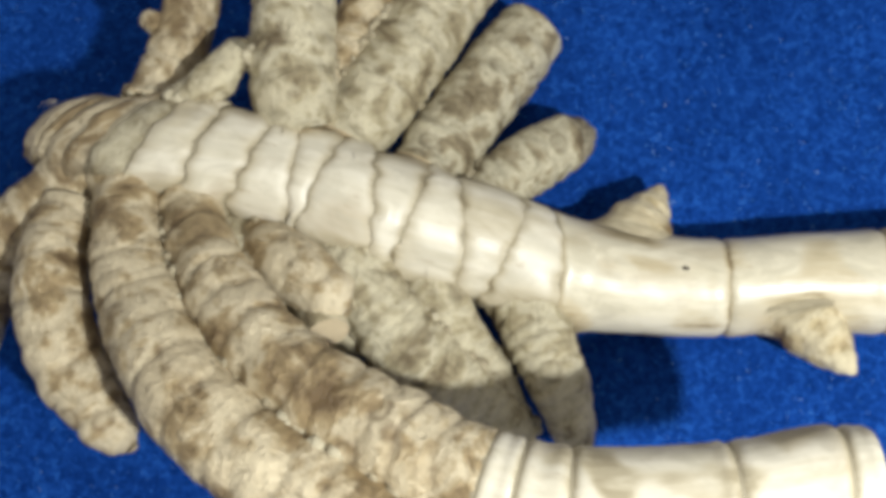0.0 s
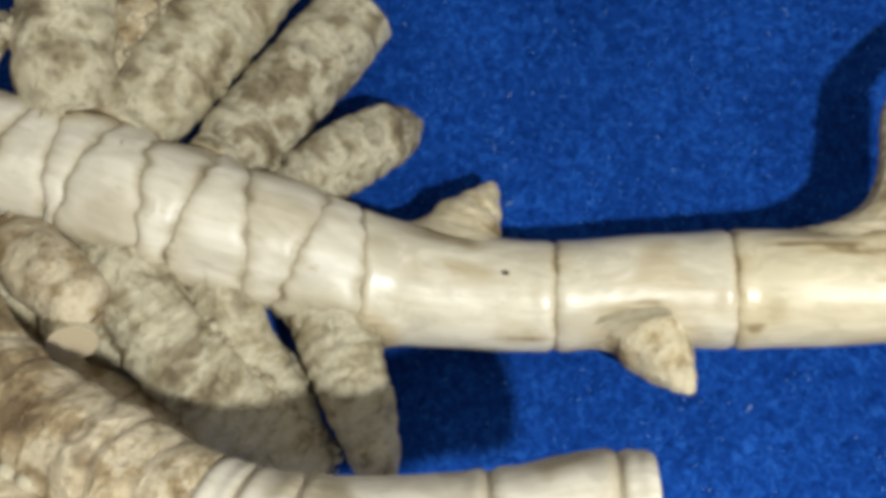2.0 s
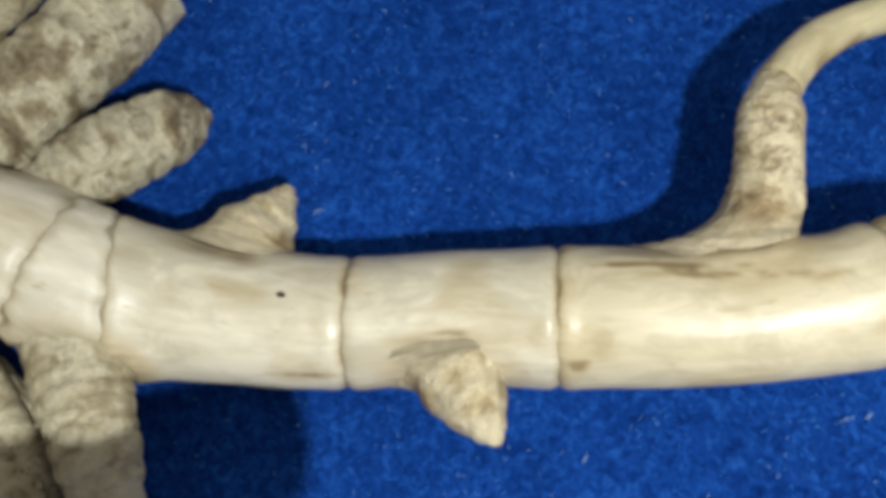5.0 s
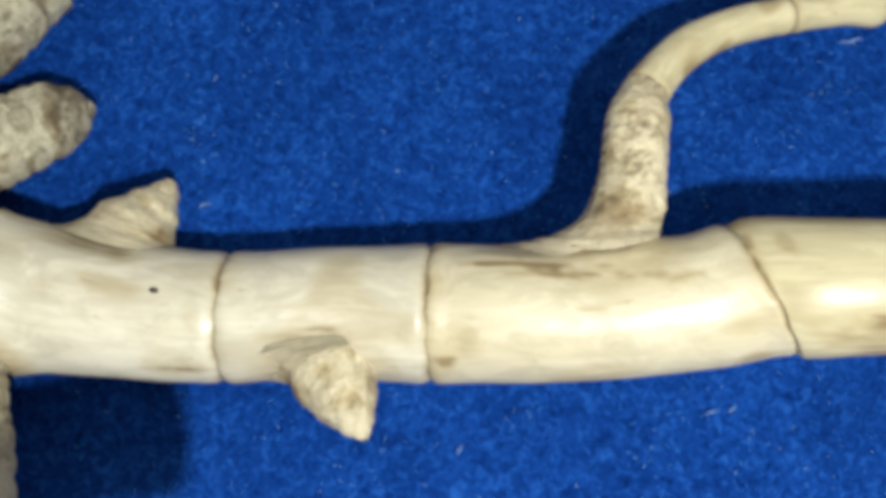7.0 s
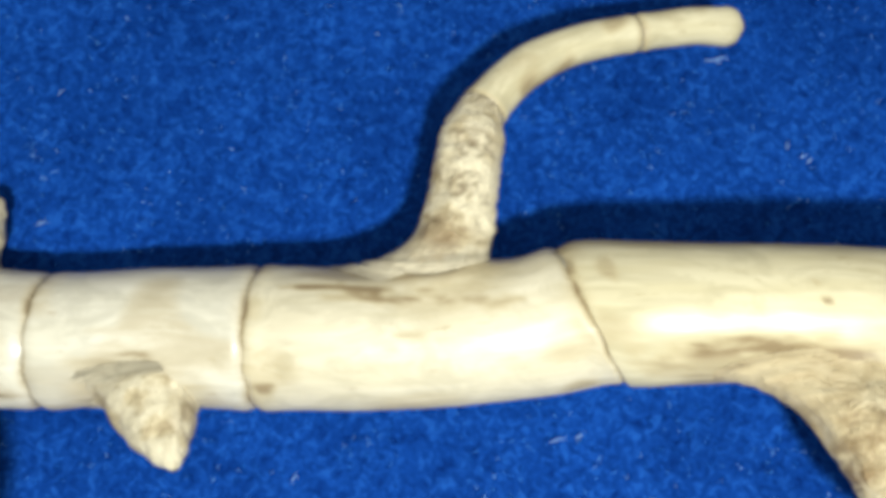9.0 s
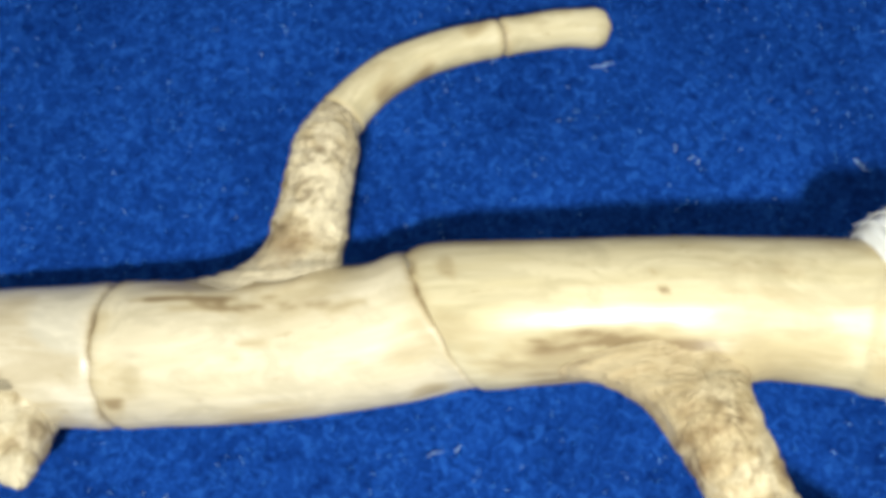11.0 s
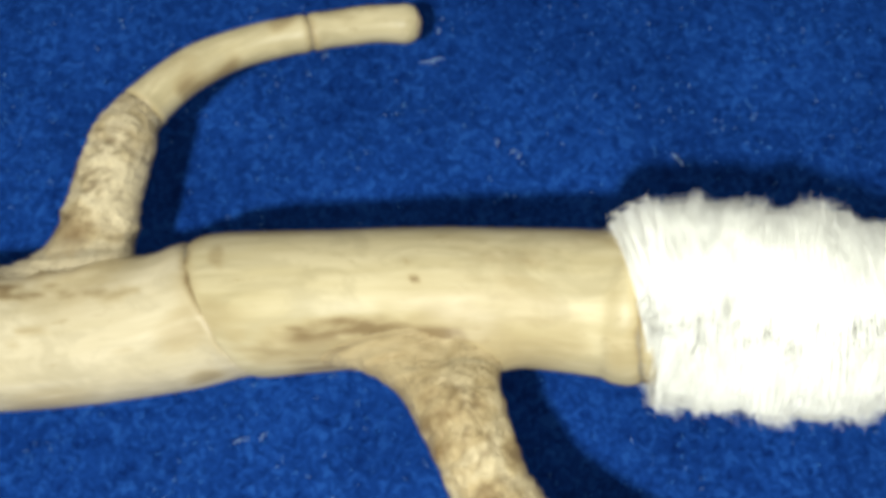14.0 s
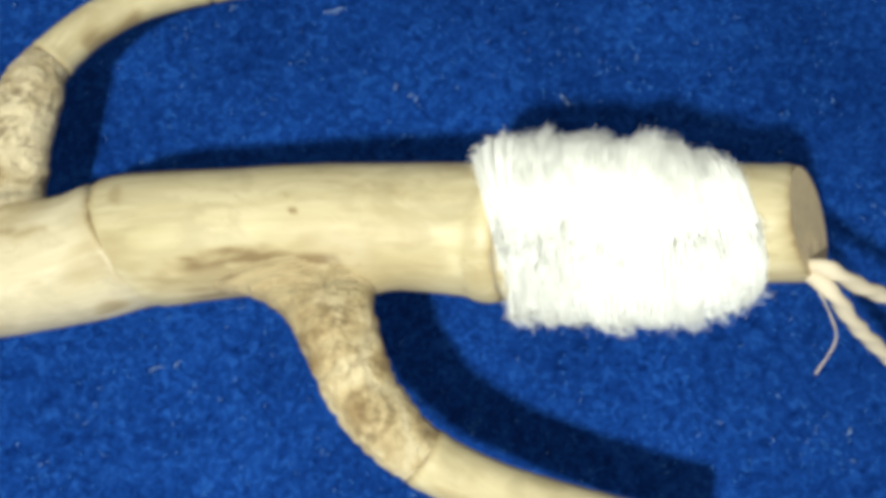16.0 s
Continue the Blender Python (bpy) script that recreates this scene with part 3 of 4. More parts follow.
def strand(verts, faces, pts, width, rnd):
    """One fibre as a thin three-sided thread through pts."""
    base = len(verts)
    for k, p in enumerate(pts):
        w = width * (1 - 0.75 * k / (len(pts) - 1))
        for a in (0, 2.1, 4.2):
            verts.append((p[0] + w * math.cos(a) * 0.7, p[1] + w * math.sin(a) * 0.7, p[2] + w * math.sin(a + 1) * 0.7))
    for k in range(len(pts) - 1):
        for a in range(3):
            b = (a + 1) % 3
            faces.append((base + 3 * k + a, base + 3 * k + b, base + 3 * k + 3 + b, base + 3 * k + 3 + a))


def felt_nap():
    rnd = random.Random(4)
    verts, faces = [], []
    for _ in range(60000):
        x, y = rnd.uniform(-0.20, 0.40), rnd.uniform(-0.09, 0.19)
        if noise.noise(Vector((x * 75, y * 75, 1))) + 0.5 * noise.noise(Vector((x * 260, y * 260, 2))) < rnd.uniform(-0.2, 0.3):
            continue
        a, l = rnd.uniform(0, 6.3), rnd.uniform(0.0004, 0.0011)
        h, bend = rnd.uniform(0.0003, 0.0011), rnd.uniform(-1.2, 1.2)
        pts = []
        for k in range(4):
            s = k / 3
            pts.append((x + l * s * math.cos(a + bend * s), y + l * s * math.sin(a + bend * s), h * math.sin(math.pi * min(1, 0.25 + s)) - 0.0002))
        strand(verts, faces, pts, rnd.uniform(0.00008, 0.00020), rnd)
    ob = link("felt_nap", shaped("felt_nap", verts, faces, NAP))
    tagged(ob, "loose blue fibres standing from the felt cloth", "fibres", kind="stuff")


felt_cloth()
felt_nap()

# ---- the rhizome ----
rhizome = new("bamboo_rhizome")
rhizome.matrix_basis = pose(0.06, 0.03, 0.0)
tagged(rhizome, "cream bamboo rhizome with cut brown side roots lying on blue felt", "bamboo root")

culm = spline(CULM, STEP)


def nearest(c, x, lo=0):
    return int(np.argmin(np.abs(c[:, 0] - x)))


# node rings along the culm: place along x, and how far the ring leans
NODES = [(-0.1035, 0.7), (-0.0985, 0.7), (-0.0925, 0.65), (-0.0855, 0.6), (-0.0775, 0.5), (-0.0665, 0.25), (-0.054, 0.25), (-0.0425, -0.15), (-0.0355, 0.06), (-0.0218, -0.24),
         (-0.0122, 0.16), (0.0006, -0.28), (0.0129, 0.15), (0.0257, -0.25), (0.0750, 0.02), (0.1175, 0.0), (0.1818, -0.33), (0.2570, 0.0)]
# stains and flecks in the polished skin: place along x, angle round the culm (0 on top, degrees), half length, half width (degrees), strength
SMEARS = [(0.0535, -10, 0.008, 9, 0.55), (0.0580, -4, 0.004, 5, 0.35), (0.0690, 60, 0.008, 7, 0.85), (0.1205, 54, 0.0028, 9, 0.7),
          (0.1340, -30, 0.012, 5, 1.0), (0.1440, -22, 0.017, 4, 1.0), (0.1520, -13, 0.017, 3, 0.85), (0.1630, -9, 0.006, 8, 0.6), (0.1600, -17, 0.007, 3, 0.6),
          (0.1470, 10, 0.004, 3, 0.45), (0.1436, 18, 0.003, 3, 0.35), (0.1900, 58, 0.006, 16, 0.5), (0.2010, 56, 0.013, 18, 0.5), (0.2040, 40, 0.014, 3, 0.9), (0.1847, 40, 0.003, 12, 0.3), (0.1985, 44, 0.006, 5, 0.65),
          (0.2199, 43, 0.009, 9, 1.0), (0.2125, 48, 0.008, 6, 0.8), (0.2080, 33, 0.020, 3.5, 0.9), (0.2175, 0, 0.0013, 4, 0.8), (0.2165, -14, 0.0008, 3, 0.55), (0.2294, 8, 0.005, 2, 0.35), (0.2294, 13, 0.006, 1.5, 0.3),
          (0.1775, -28, 0.0018, 16, 0.7), (0.1835, -25, 0.0020, 14, 0.5), (0.1760, 80, 0.005, 14, 0.6), (0.0905, 5, 0.006, 4, 0.25), (0.1640, 33, 0.004, 3, 0.35)]
# where branches leave the culm: place, reach of the stained collar
COLLARS = [(SA[1], 0.013), (SB[1], 0.015), (T[1], 0.017), (R[1], 0.019)]
# furrows above the branches: from x, to x, from angle, to angle (degrees round the culm), depth
FURROWS = [(0.0360, 0.0600, -100, -32, 0.04), (0.0790, 0.1040, 22, 110, 0.04), (0.1210, 0.1640, -115, -36, 0.03), (0.1850, 0.2300, 27, 130, 0.03)]


def furrow(p, ang):
    """How deep p lies in a furrow, and how near it is to the furrow's upper edge."""
    deep, edge = 0.0, 0.0
    g = (math.degrees(ang) + 180) % 360 - 180 + 4 * noise.noise(Vector((p[0] * 130, 0, 3)))
    for x0, x1, a0, a1, d in FURROWS:
        along = smooth(x0, x0 + 0.012, p[0]) * (1 - smooth(x1 - 0.006, x1, p[0]))
        inside = smooth(a0, a0 + 14, g) * (1 - smooth(a1 - 14, a1, g))
        lip = max(math.exp(-((g - a0 - 6) / 4) ** 2), math.exp(-((g - a1 + 6) / 4) ** 2))
        deep = max(deep, d * along * inside)
        edge = max(edge, 0.95 * along * lip * (0.75 + 0.9 * noise.noise(Vector((p[0] * 70, g * 0.03, 5)))), along * inside * (0.45 + 0.9 * noise.noise(Vector((p[0] * 32, g * 0.10, 9)))))
    return deep, edge


def smear(p, ang):
    """How strongly the skin is stained here by one of the smears, with ragged ends."""
    out, g = 0.0, (math.degrees(ang) + 180) % 360 - 180
    for x, deg, half, wide, strength in SMEARS:
        u, w = (p[0] - x) / half, (g - deg) / wide
        if abs(u) < 1.8 and abs(w) < 1.8:
            rag = 0.45 * noise.noise(Vector((p[0] * 150, g * 0.25, x * 90))) + 0.25 * noise.noise(Vector((p[0] * 420, g * 0.6, x * 50)))
            out = max(out, strength * (1 - smooth(0.35, 1.1, math.hypot(u, w) + rag)))
    return out


def collar(p):
    """Stain of the skin round a branch's foot."""
    stain = 0.0
    for row, reach in COLLARS:
        d = (Vector(p) - Vector(row[:3])).length + 0.0012 * noise.noise(Vector(p) * 170)
        stain = max(stain, 0.45 * (1 - smooth(reach * 0.55, reach * 1.25, d)))
    return stain


# the courses of all that grows from the culm, with how softly each runs into it
GROWN = [(spline(rows, 0.0016), k) for rows, k in ((U1, 0.006), (U1b, 0.005), (U2, 0.006), (U3, 0.006), (U4, 0.006), (U5, 0.007), (U6, 0.007),
                                                  (L0, 0.006), (L1, 0.006), (L2, 0.006), (L3, 0.006), (L5, 0.007), (L6, 0.006), (L7, 0.008), (T[1:4], 0.006), (R[1:4], 0.007))]
REACH = [(c[:, :3].min(axis=0) - c[:, 3].max() - k, c[:, :3].max(axis=0) + c[:, 3].max() + k) for c, k in GROWN]


def swelling(p):
    grow, stain = 0.0, 0.0
    for (c, k), (lo, hi) in zip(GROWN, REACH):
        if (p > lo).all() and (p < hi).all():
            d = gap(c, p)
            grow = max(grow, fillet(d, k))
            stain = max(stain, 1 - smooth(0.0, k * 0.7, d))
    return grow, stain


cuts = [0] + [nearest(culm, x) for x, _ in NODES] + [len(culm) - 1]
leans = [0.7] + [l for _, l in NODES] + [0.0]
for n in range(len(cuts) - 1):
    a, b = cuts[n], cuts[n + 1]
    seg = culm[a:b + 1].copy()
    long = len(seg) * STEP
    count = len(seg)
    here = seg[:, 0].mean()
    woody = here < -0.06
    wide = 0.0013 if here < 0.03 else 0.0009
    last = n == len(cuts) - 2

    def shape(p, i, ang, count=count, long=long, woody=woody, wide=wide):
        q = Vector(p)
        e = min(i, count - 1 - i) * STEP
        old = 1.0 if wide > 0.001 else 0.0
        lip = (0.012 - 0.006 * old) * math.exp(-((e - 0.0030) / 0.0020) ** 2) - (0.045 - 0.015 * old) * math.exp(-(e / wide) ** 2)
        bow = math.sin(math.pi * i / max(1, count - 1))
        r = 1 + lip + (-0.03 * bow if long > 0.03 else 0.02 * bow) + 0.016 * noise.noise(q * 60) + 0.005 * noise.noise(q * 260)
        r += swelling(p)[0] / 0.0135 - furrow(p, ang)[0]
        if woody:
            r += 0.035 * noise.noise(q * 120) + 0.025 * noise.noise(q * 420)
        return r

    def slide(i, ang, count=count, l0=leans[n], l1=leans[n + 1], last=last, here=here):
        f = i / max(1, count - 1)
        s = -(l0 + (l1 - l0) * f) * math.sin(ang)
        if last:
            s -= 0.48 * smooth(0.6, 1.0, f) * math.cos(ang)
        elif l0 != l1 or l0:
            s += (0.13 if here < 0.03 else 0.04) * noise.noise(Vector((math.cos(ang) * 3, math.sin(ang) * 3, round(20 * (l0 if f < 0.5 else l1)))))
        return s

    def wear(p, i, ang, count=count, wide=wide, here=here):
        e = min(i, count - 1 - i) * STEP
        q = Vector(p)
        band = math.exp(-(e / (wide * (1.0 if here < 0.03 else 0.8))) ** 2) * ((0.42 if here < 0.03 else 0.6) + 0.5 * noise.noise(q * 200)) + (0.35 if here < 0.03 else 0.5) * (1 - smooth(0.001, 0.008, e)) * max(0.0, 0.2 + noise.noise(q * 110))
        spill = 0.32 * smooth(0.18, 0.42, noise.noise(Vector((p[0] * 45, math.cos(ang) * 1.1, math.sin(ang) * 1.1 + 4))))
        if here > 0.1:
            band = max(band, 0.5 * (1 - smooth(0.001, 0.0065, i * STEP)) * max(0.15, min(1.0, 0.5 + 1.3 * noise.noise(q * 120))))
        return max(band, spill, smear(p, ang), furrow(p, ang)[1], 0.9 * collar(p), (0.6 if p[0] < 0.11 else 0.3) * swelling(p)[1])
    mat = TAN if here < -0.088 else GREY if here < -0.076 else CREAM if here < 0.03 else IVORY if here < 0.11 else PALE if here < 0.18 else GOLD
    me, cap = skin("internode", seg, shape, [mat, PITH], 72, cap_slot=1, slide=slide, wear=wear, split=True)
    ob = link("internode", me, rhizome)
    if last:
        link("cut_face", cap, ob, "dry tan cut face")
for x, lean in NODES:
    i = nearest(culm, x)
    band = culm[max(0, i - 2):i + 3].copy()
    band[:, 3] *= 0.958 if x > 0.03 else 0.972
    link("node_ring", skin("node_ring", band, lambda p, i, a: 1 + 0.012 * noise.noise(Vector(p) * 300), GROOVE, 48, slide=lambda i, a, lean=lean: -lean * math.sin(a)), rhizome)

# a pin hole in the polished skin
hole = [(0.0632 + 0.0009 * math.cos(k * 0.6283), 0.0322 + 0.0005 * math.sin(k * 0.6283)) for k in range(10)]
hz = culm[nearest(culm, 0.0632), 2] + culm[nearest(culm, 0.0632), 3]
link("pin_hole", shaped("pin_hole", [(x, y, z) for z in (hz - 0.0018, hz + 0.0001) for x, y in hole],
                        [tuple(range(10, 20)), tuple(range(9, -1, -1))] + [(k, (k + 1) % 10, 10 + (k + 1) % 10, 10 + k) for k in range(10)], HOLE), rhizome, "small dark pin hole")


def stain(n, start, tip=False):
    """Brown at the nodes and in loose clouds between them; a free tip stays clean."""
    def wear(p, i, ang):
        e = (i if tip else min(i, n - i)) * STEP
        q = Vector(p)
        return max(0.6 * math.exp(-(e / 0.0011) ** 2), 0.6 * smooth(start, start + 0.3, noise.noise(q * 120)))
    return wear


BODY = spline(CULM, 0.0016)


def grown(shape, c, k):
    """The same skin, running softly into the culm."""
    def outer(p, i, a):
        d = gap(BODY, p)
        return shape(p, i, a) + fillet(d, k) / c[i, 3]
    return outer


def spots(rows, seam=0.0):
    """Dark scars: rows of x, y, z and size; and a dark seam where a foot leaves the culm."""
    def wear(p, i, a):
        s = 0.85 * (1 - smooth(0.0, seam, gap(BODY, p) + 0.002 * noise.noise(Vector(p) * 200))) if seam else 0.0
        for x, y, z, r in rows:
            e = math.dist(p, (x, y, z)) / r + 0.25 * noise.noise(Vector(p) * 500)
            s = max(s, 1.0 * (1 - smooth(0.3, 0.8, e)), 0.75 * (1 - smooth(0.08, 0.25, abs(e - 1.1))))
        return s
    return wear


def ring_stain(pitch, seed, strength=0.6, more=None):
    """Brown in the creases that run round a root, with further stains on request."""
    o = Vector((seed * 3.1, seed * 1.7, seed * 0.9))

    def wear(p, i, a):
        q = Vector(p)
        s = (i * STEP + 0.0035 * noise.noise(q * 70 + o) + 0.001 * noise.noise(q * 200 + o)) / pitch
        crease = strength * max(0.0, 1 - abs((s % 1) - 0.5) * 6) * max(0.0, 0.6 + 1.1 * noise.noise(q * 130 - o))
        return max(crease, more(p, i, a) if more else 0.0)
    return wear


def tube(name, c, shape, mat, sides=44, dome=0.1, wear=None, slide=None, label=""):
    """A stem whose cut end is a part of its own."""
    me, cap = skin(name, c, shape, [mat, PITH], sides, cap_slot=1, dome=(0, dome), wear=wear, slide=slide, split=True)
    ob = link(name, me, rhizome, label)
    link("cut_face", cap, ob, "dry tan cut face")
    return ob


def root(name, rows, mat, amount=0.09, fine=0.04, rings=0.055, pitch=0.008, seed=0, cut=True, dome=0.25, label="", k=0.006, scars=(), seam=0.0):
    c = spline(rows, STEP)
    shape = grown(lumps(amount, fine, rings, pitch, seed), c, k)
    wear = ring_stain(pitch, seed, 0.45 if rings else 0.0, spots(scars, seam) if scars or seam else None)
    if cut:
        return tube(name, c, shape, mat, 44, dome, wear, None, label)
    return link(name, skin(name, c, shape, mat, 44, dome=(0, dome), wear=wear), rhizome, label)


root("side_root", U1, TAN, seed=1)
root("root_nub", U1nub, TAN, seed=2, cut=False, dome=0.6)
root("root_nub", U1b, GREY, 0.35, 0.10, 0.0, seed=3, cut=False, dome=0.8)
root("side_root", U2, GREY, seed=4, pitch=0.009)
root("side_root", U3, TAN, seed=5)
root("side_root", U4, GREY, seed=6, pitch=0.008)
root("side_root", U5, DUSKY, 0.06, 0.035, 0.06, 0.008, 7, dome=0.05)
root("root_stub", U6, DUSKY, 0.06, 0.04, 0.05, 0.004, 8, cut=False, dome=0.5, scars=[(*U6[4][:3], 0.006)])
root("side_root", L0, TAN, seed=9)
root("side_root", L1, TAN, seed=10, cut=False, dome=0.6)
root("side_root", L2, TAN, seed=11, pitch=0.012)
root("root_stub", L4, TAN, 0.07, 0.03, 0.03, seed=13, cut=False, dome=0.5)
root("root_stub", L4b, GREY, 0.05, 0.03, 0.0, seed=19, dome=0.06)
root("root_crown", CROWN2, TAN, 0.22, 0.08, 0.0, seed=23, cut=False, dome=0.6)
root("root_crown", CROWN, GREY, 0.22, 0.08, 0.0, seed=21, cut=False, dome=0.6)
root("side_root", L5, GREY, 0.09, 0.05, 0.07, 0.0035, 14)
root("side_root", L6, GREY, 0.07, 0.04, 0.03, seed=15)
root("side_root", L7, GREY, 0.05, 0.04, 0.07, 0.004, 16)

for rows, seed, rho in ((SA, 17, (2.2, 1.2, 1.15)), (SB, 18, (2.3, 1.35, 1.25))):
    c = spline(rows, STEP)
    begin = int(np.argmin(np.linalg.norm(c[:, :3] - np.array(rows[1][:3]), axis=1)))
    link("thorn_bud", foot("thorn_bud", c, begin, lumps(0.04, 0.035, 0.02, 0.0022, seed), AMBER, culm, 0, rho, swirl=0.25), rhizome)

# crusts of dried earth where the roots leave the culm and where two roots touch
def crusts():
    rnd = random.Random(12)
    verts, faces = [], []
    courses = [spline(rows, 0.0016) for rows in (U1, U1b, U2, U3, U4, U5, U6, L1, L2, L3, L4, L5, L6, L7)]
    for n, c in enumerate(courses):
        t, u, v = frames(c)
        spots_here = []
        for _ in range(500):
            i, a = rnd.randrange(len(c)), rnd.uniform(-1.7, 1.7)
            p = c[i, :3] + (u[i] * math.cos(a) + v[i] * math.sin(a)) * c[i, 3]
            near = min([gap(BODY, p)] + [gap(o, p) for m, o in enumerate(courses) if abs(m - n) == 1])
            if -0.0008 < near < 0.0014:
                spots_here.append(p)
        for p in spots_here[:45]:
            r, base = rnd.choice((0.0006, 0.0009, 0.0009, 0.0013, 0.0019)), len(verts)
            rings, sides = 5, 8
            for j in range(rings):
                lat = -1.35 + 2.7 * j / (rings - 1)
                for k in range(sides):
                    lon = 6.2832 * k / sides
                    d = Vector((math.cos(lat) * math.cos(lon), math.cos(lat) * math.sin(lon), 0.75 * math.sin(lat)))
                    verts.append(tuple(Vector(p) + d * r * (1 + 0.55 * noise.noise(d * 1.7 + Vector(p) * 900))))
            for j in range(rings - 1):
                for k in range(sides):
                    k2 = (k + 1) % sides
                    faces.append((base + j * sides + k, base + j * sides + k2, base + (j + 1) * sides + k2, base + (j + 1) * sides + k))
            faces.append(tuple(base + k for k in range(sides))[::-1])
            faces.append(tuple(base + (rings - 1) * sides + k for k in range(sides)))
    me = shaped("earth_crust", verts, faces, EARTH)
    return me


link("earth_crust", crusts(), rhizome, "dried grey earth crusted between the roots")

# fine root hairs at the rhizome's old end
def root_hairs():
    rnd = random.Random(5)
    verts, faces = [], []
    x, y, z, r = CULM[0]
    for _ in range(14):
        a, l = radians(rnd.uniform(140, 250)), rnd.uniform(0.003, 0.007)
        h = z + rnd.uniform(0.2, 0.9) * r
        y0 = y + rnd.uniform(-0.8, 0.8) * r
        pts = [(x + 0.002 + l * s * math.cos(a + 0.6 * s), y0 + l * s * math.sin(a + 0.6 * s), h - 0.002 * s * s) for s in (0, 0.33, 0.66, 1)]
        strand(verts, faces, pts, 0.00016, rnd)
    return shaped("root_hair", verts, faces, STRING)


link("root_hair", root_hairs(), rhizome, "short pale root hairs")

# the long lower root: lumpy at its base, then smooth pale internodes
low = spline(L3, STEP)
LOWNODES = [0.0136, 0.0208, 0.0315, 0.063, 0.084]
turn = nearest(low, 0.0136)
link("side_root", skin("side_root", low[:turn + 1], grown(lumps(0.10, 0.04, 0.07, 0.009, 12), low, 0.006), TAN, 44, wear=ring_stain(0.009, 12)), rhizome)
marks = [nearest(low, x) for x in LOWNODES] + [len(low) - 1]
for a, b in zip(marks[:-1], marks[1:]):
    n = b - a

    def shape(p, i, ang, n=n):
        e = min(i, n - i) * STEP
        q = Vector(p)
        return 1 + 0.03 * math.exp(-((e - 0.0020) / 0.0016) ** 2) - 0.05 * math.exp(-(e / 0.0007) ** 2) + 0.025 * noise.noise(q * 80) + 0.006 * noise.noise(q * 300)
    if b == len(low) - 1:
        tube("root_internode", low[a:b + 1], shape, CREAM, 44, 0.05, stain(n, 0.18, True))
    else:
        link("root_internode", skin("root_internode", low[a:b + 1], shape, CREAM, 44, wear=stain(n, 0.18)), rhizome)
for x in LOWNODES:
    i = nearest(low, x)
    band = low[max(0, i - 2):i + 3].copy()
    band[:, 3] *= 0.972
    link("node_ring", skin("node_ring", band, lambda p, i, a: 1, GROOVE, 40), rhizome)

# the thin curved branch: rough foot, smooth bent shoot of two internodes
thin = spline(T, STEP)
end_of_foot = int(np.argmin(np.hypot(thin[:, 0] - T[5][0], thin[:, 1] - T[5][1])))
ringT = int(np.argmin(np.hypot(thin[:, 0] - T[8][0], thin[:, 1] - T[8][1])))
begin = int(np.argmin(np.linalg.norm(thin[:, :3] - np.array(T[1][:3]), axis=1))) + 8
link("branch_foot", foot("branch_foot", thin[:end_of_foot + 1], begin, lumps(0.04, 0.035, 0.08, 0.0024, 20), AMBER, culm, -3, (3.3, 1.25, 1.2), wear=spots(TSCARS)), rhizome)
for a, b in ((end_of_foot, ringT), (ringT, len(thin) - 1)):
    n = b - a

    def shape(p, i, ang, n=n):
        e = min(i, n - i) * STEP
        return 1 + 0.05 * math.exp(-((e - 0.0014) / 0.0012) ** 2) - 0.07 * math.exp(-(e / 0.0006) ** 2) + 0.03 * noise.noise(Vector(p) * 110)
    if b == len(thin) - 1:
        tube("branch_internode", thin[a:b + 1], shape, GOLD, 32, 0.35, stain(n, 0.25, True))
    else:
        link("branch_internode", skin("branch_internode", thin[a:b + 1], shape, GOLD, 32, wear=stain(n, 0.0)), rhizome)
band = thin[ringT - 1:ringT + 2].copy()
band[:, 3] *= 0.96
link("node_ring", skin("node_ring", band, lambda p, i, a: 1, GROOVE, 32), rhizome)

# the lower branch by the wool
low2 = spline(R, STEP)
knee = int(np.argmin(np.hypot(low2[:, 0] - R[4][0], low2[:, 1] - R[4][1])))
ringR = int(np.argmin(np.hypot(low2[:, 0] - R[7][0], low2[:, 1] - R[7][1])))
begin = int(np.argmin(np.linalg.norm(low2[:, :3] - np.array(R[1][:3]), axis=1))) + 5
link("branch_foot", foot("branch_foot", low2[:knee + 1], begin, lumps(0.05, 0.04, 0.07, 0.0034, 22), HONEY, culm, -3, (3.0, 1.4, 1.1), wear=spots(RSCARS), swirl=1.6), rhizome)
for a, b in ((knee, ringR), (ringR, len(low2) - 1)):
    n = b - a

    def shape(p, i, ang, n=n):
        e = min(i, n - i) * STEP
        return 1 + 0.03 * math.exp(-((e - 0.0016) / 0.0014) ** 2) - 0.06 * math.exp(-(e / 0.0006) ** 2) + 0.04 * noise.noise(Vector(p) * 90)
    if b == len(low2) - 1:
        tube("branch_internode", low2[a:b + 1], shape, GOLD, 40, 0.1, stain(n, 0.15))
    else:
        link("branch_internode", skin("branch_internode", low2[a:b + 1], shape, GOLD, 40, wear=stain(n, 0.15)), rhizome)

# ---- wool wrap ----
wool = new("wool_wrap")
wool.matrix_basis = pose(WOOL_ROWS[3][0], WOOL_ROWS[3][1], WOOL_ROWS[3][2])
tagged(wool, "fluffy white wool wound round the end of the bamboo", "wool")
wc = spline(WOOL_ROWS, STEP)


def tuft(i, a):
    """Loose locks: how far the wool stands out at this place round the wrap."""
    x = i * STEP
    return 0.55 * noise.noise(Vector((x * 260, math.cos(a) * 1.3, math.sin(a) * 1.3))) + 0.30 * noise.noise(Vector((x * 700, math.cos(a) * 2.5, math.sin(a) * 2.5)))


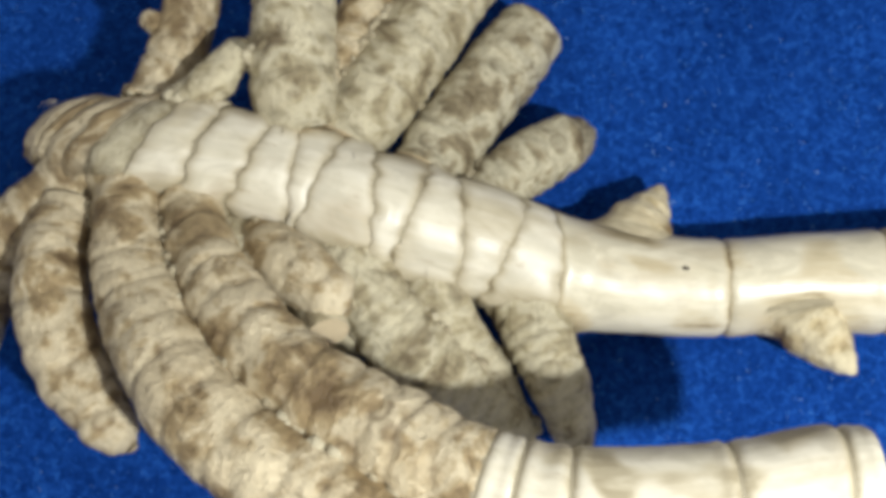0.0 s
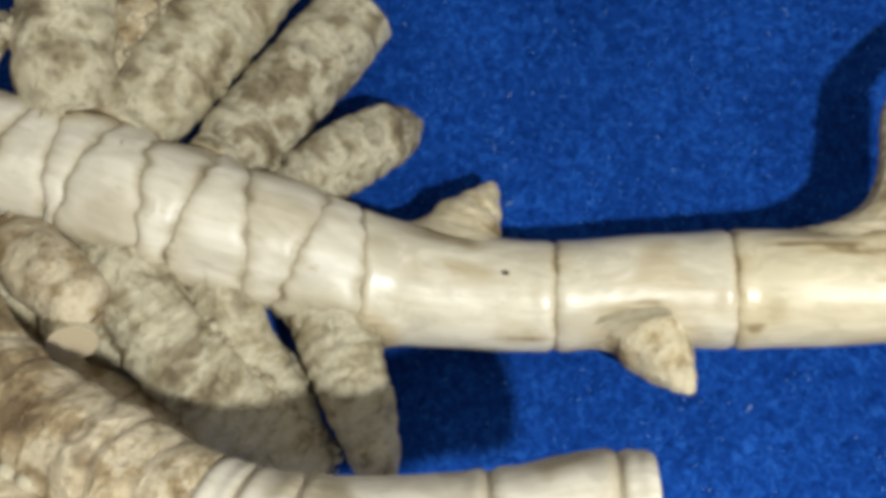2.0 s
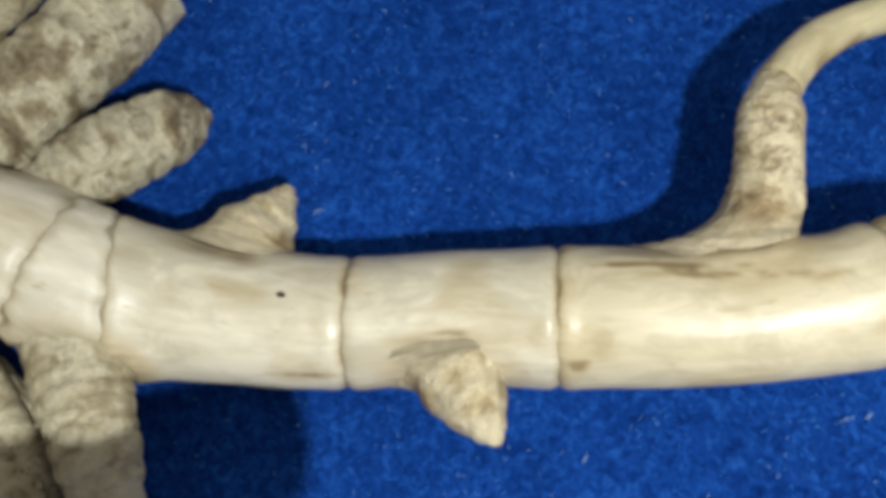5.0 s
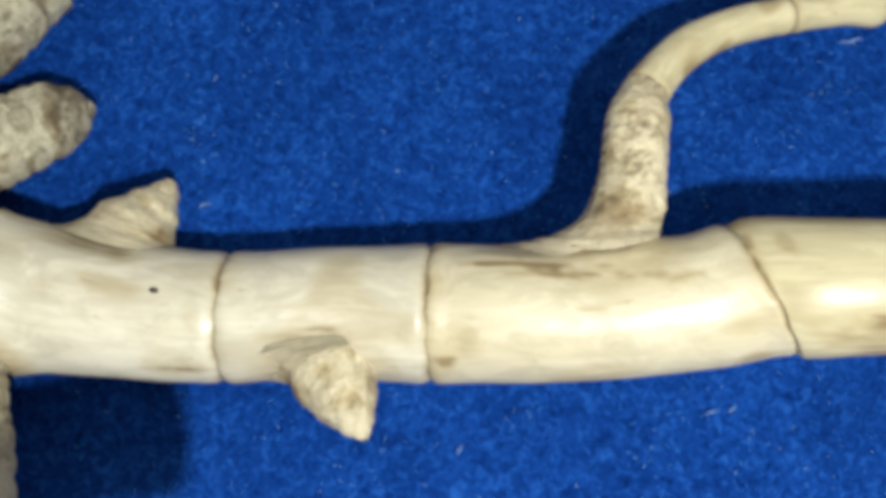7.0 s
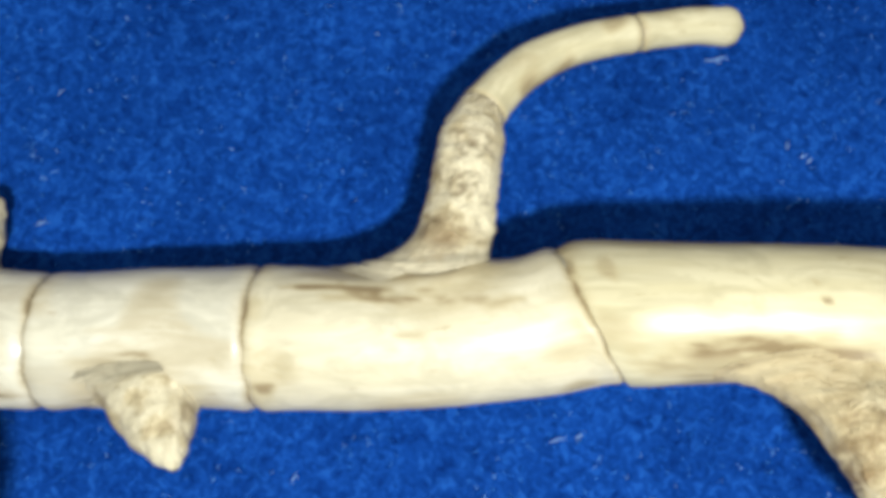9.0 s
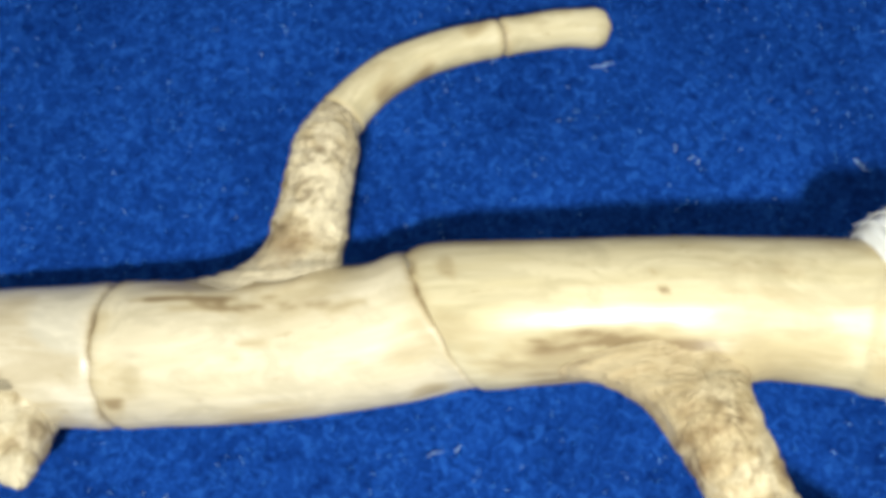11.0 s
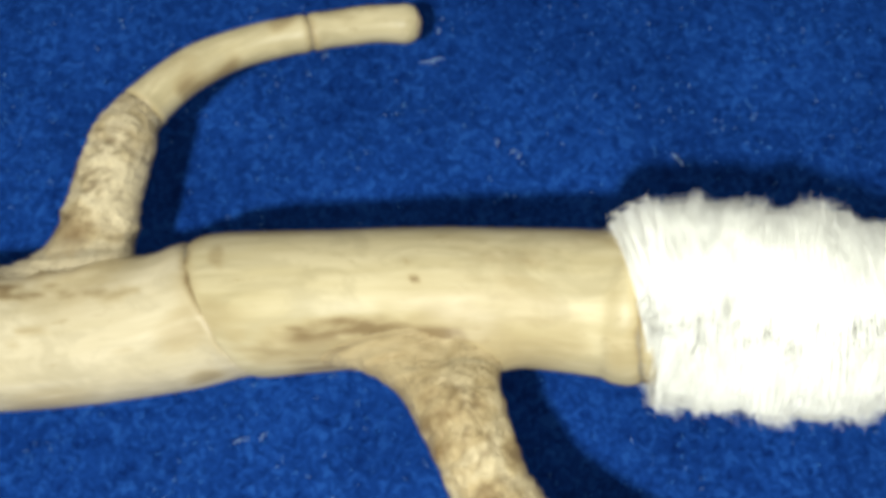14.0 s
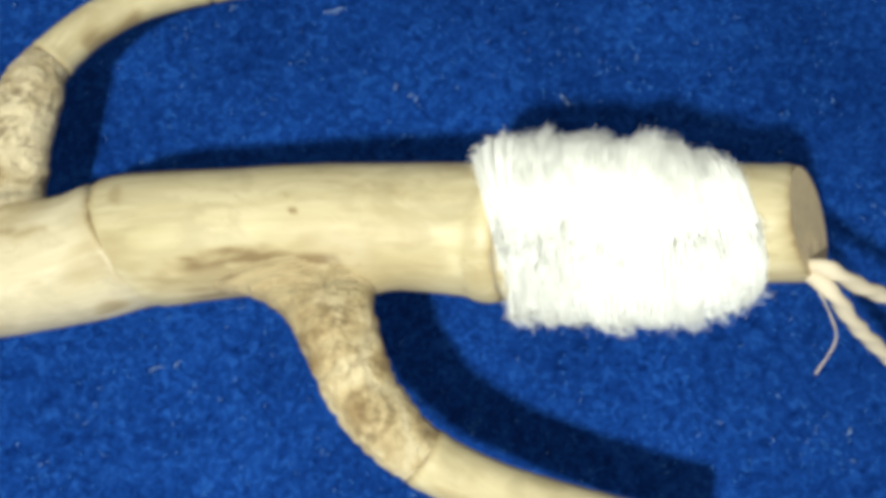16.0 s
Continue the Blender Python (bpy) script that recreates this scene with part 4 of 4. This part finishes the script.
def slant(i):
    """The far edge of the wrap leans, in radii."""
    return 0.13 * smooth(0.45, 1.0, i / len(wc))


link("wool_core", skin("wool_core", wc, lambda p, i, a: 0.95 + 0.12 * tuft(i, a) + 0.025 * noise.noise(Vector(p) * 300), WOOL, 72, slide=lambda i, a: slant(i) * math.sin(a)), wool)


def loose_wool():
    rnd = random.Random(9)
    t, u, v = frames(wc)
    verts, faces = [], []
    for _ in range(13000):
        i = rnd.randrange(1, len(wc) - 1)
        a0 = rnd.uniform(0, 6.283)
        lock = noise.noise(Vector((i * STEP * 190, math.cos(a0) * 1.5 + 5, math.sin(a0) * 1.5)))
        turn = rnd.uniform(0.25, 0.75) * (1 if math.sin(a0) > 0.15 * lock else -1) * (1 if rnd.random() < 0.85 else -1)
        lift = max(0.0, 0.16 * lock + rnd.uniform(-0.02, 0.05)) + (rnd.uniform(0, 0.08) if rnd.random() < 0.04 else 0)
        drift, f0 = 0.003 * lock + rnd.uniform(-0.001, 0.001), rnd.uniform(0.95, 0.985)
        pts = []
        for k in range(5):
            s = k / 4
            a = a0 + turn * s
            q = wc[i, :3] + t[i] * (drift * s * s + slant(i) * math.sin(a) * wc[i, 3])
            w = u[i] * math.cos(a) + v[i] * math.sin(a)
            r = wc[i, 3] * (f0 + 0.13 * tuft(i, a) + lift * s * s)
            pts.append(tuple(q + w * r))
        strand(verts, faces, pts, rnd.uniform(0.00005, 0.00012), rnd)
    return shaped("loose_wool", verts, faces, WOOL)


link("loose_wool", loose_wool(), wool)


# ---- strings hanging from the cut end ----
def string(rows, label):
    c = spline(rows, 0.0006)
    ob = link("string", skin("string", c, lambda p, i, a: 1 + 0.16 * math.sin(a * 2 + i * 0.5), STRING, 10))
    return tagged(ob, label, "string", "strings at the cut end")


string(STR1, "twisted raw cotton string hanging from the cut bamboo end")
string(STR2, "twisted raw cotton string hanging from the cut bamboo end")
string(STR3, "single thin stray thread under the cut bamboo end")


# ---- lint on the cloth ----
def lint(x, y, turn, length, label):
    rnd = random.Random(int(x * 9999))
    verts, faces = [], []
    for _ in range(3):
        a = radians(turn + rnd.uniform(-14, 14))
        pts = [(x + rnd.uniform(-0.0002, 0.0002) + length * s * math.cos(a), y + rnd.uniform(-0.0003, 0.0003) + length * s * math.sin(a), 0.0004 + 0.0008 * math.sin(3.14 * s)) for s in (0, 0.33, 0.66, 1)]
        strand(verts, faces, pts, 0.00012, rnd)
    tagged(link("lint", shaped("lint", verts, faces, LINT)), label, "lint", "lint on the cloth")


for x, y, turn, length in LINTS:
    lint(x, y, turn, length * 0.7, "small white fibre of lint lying on the blue felt")
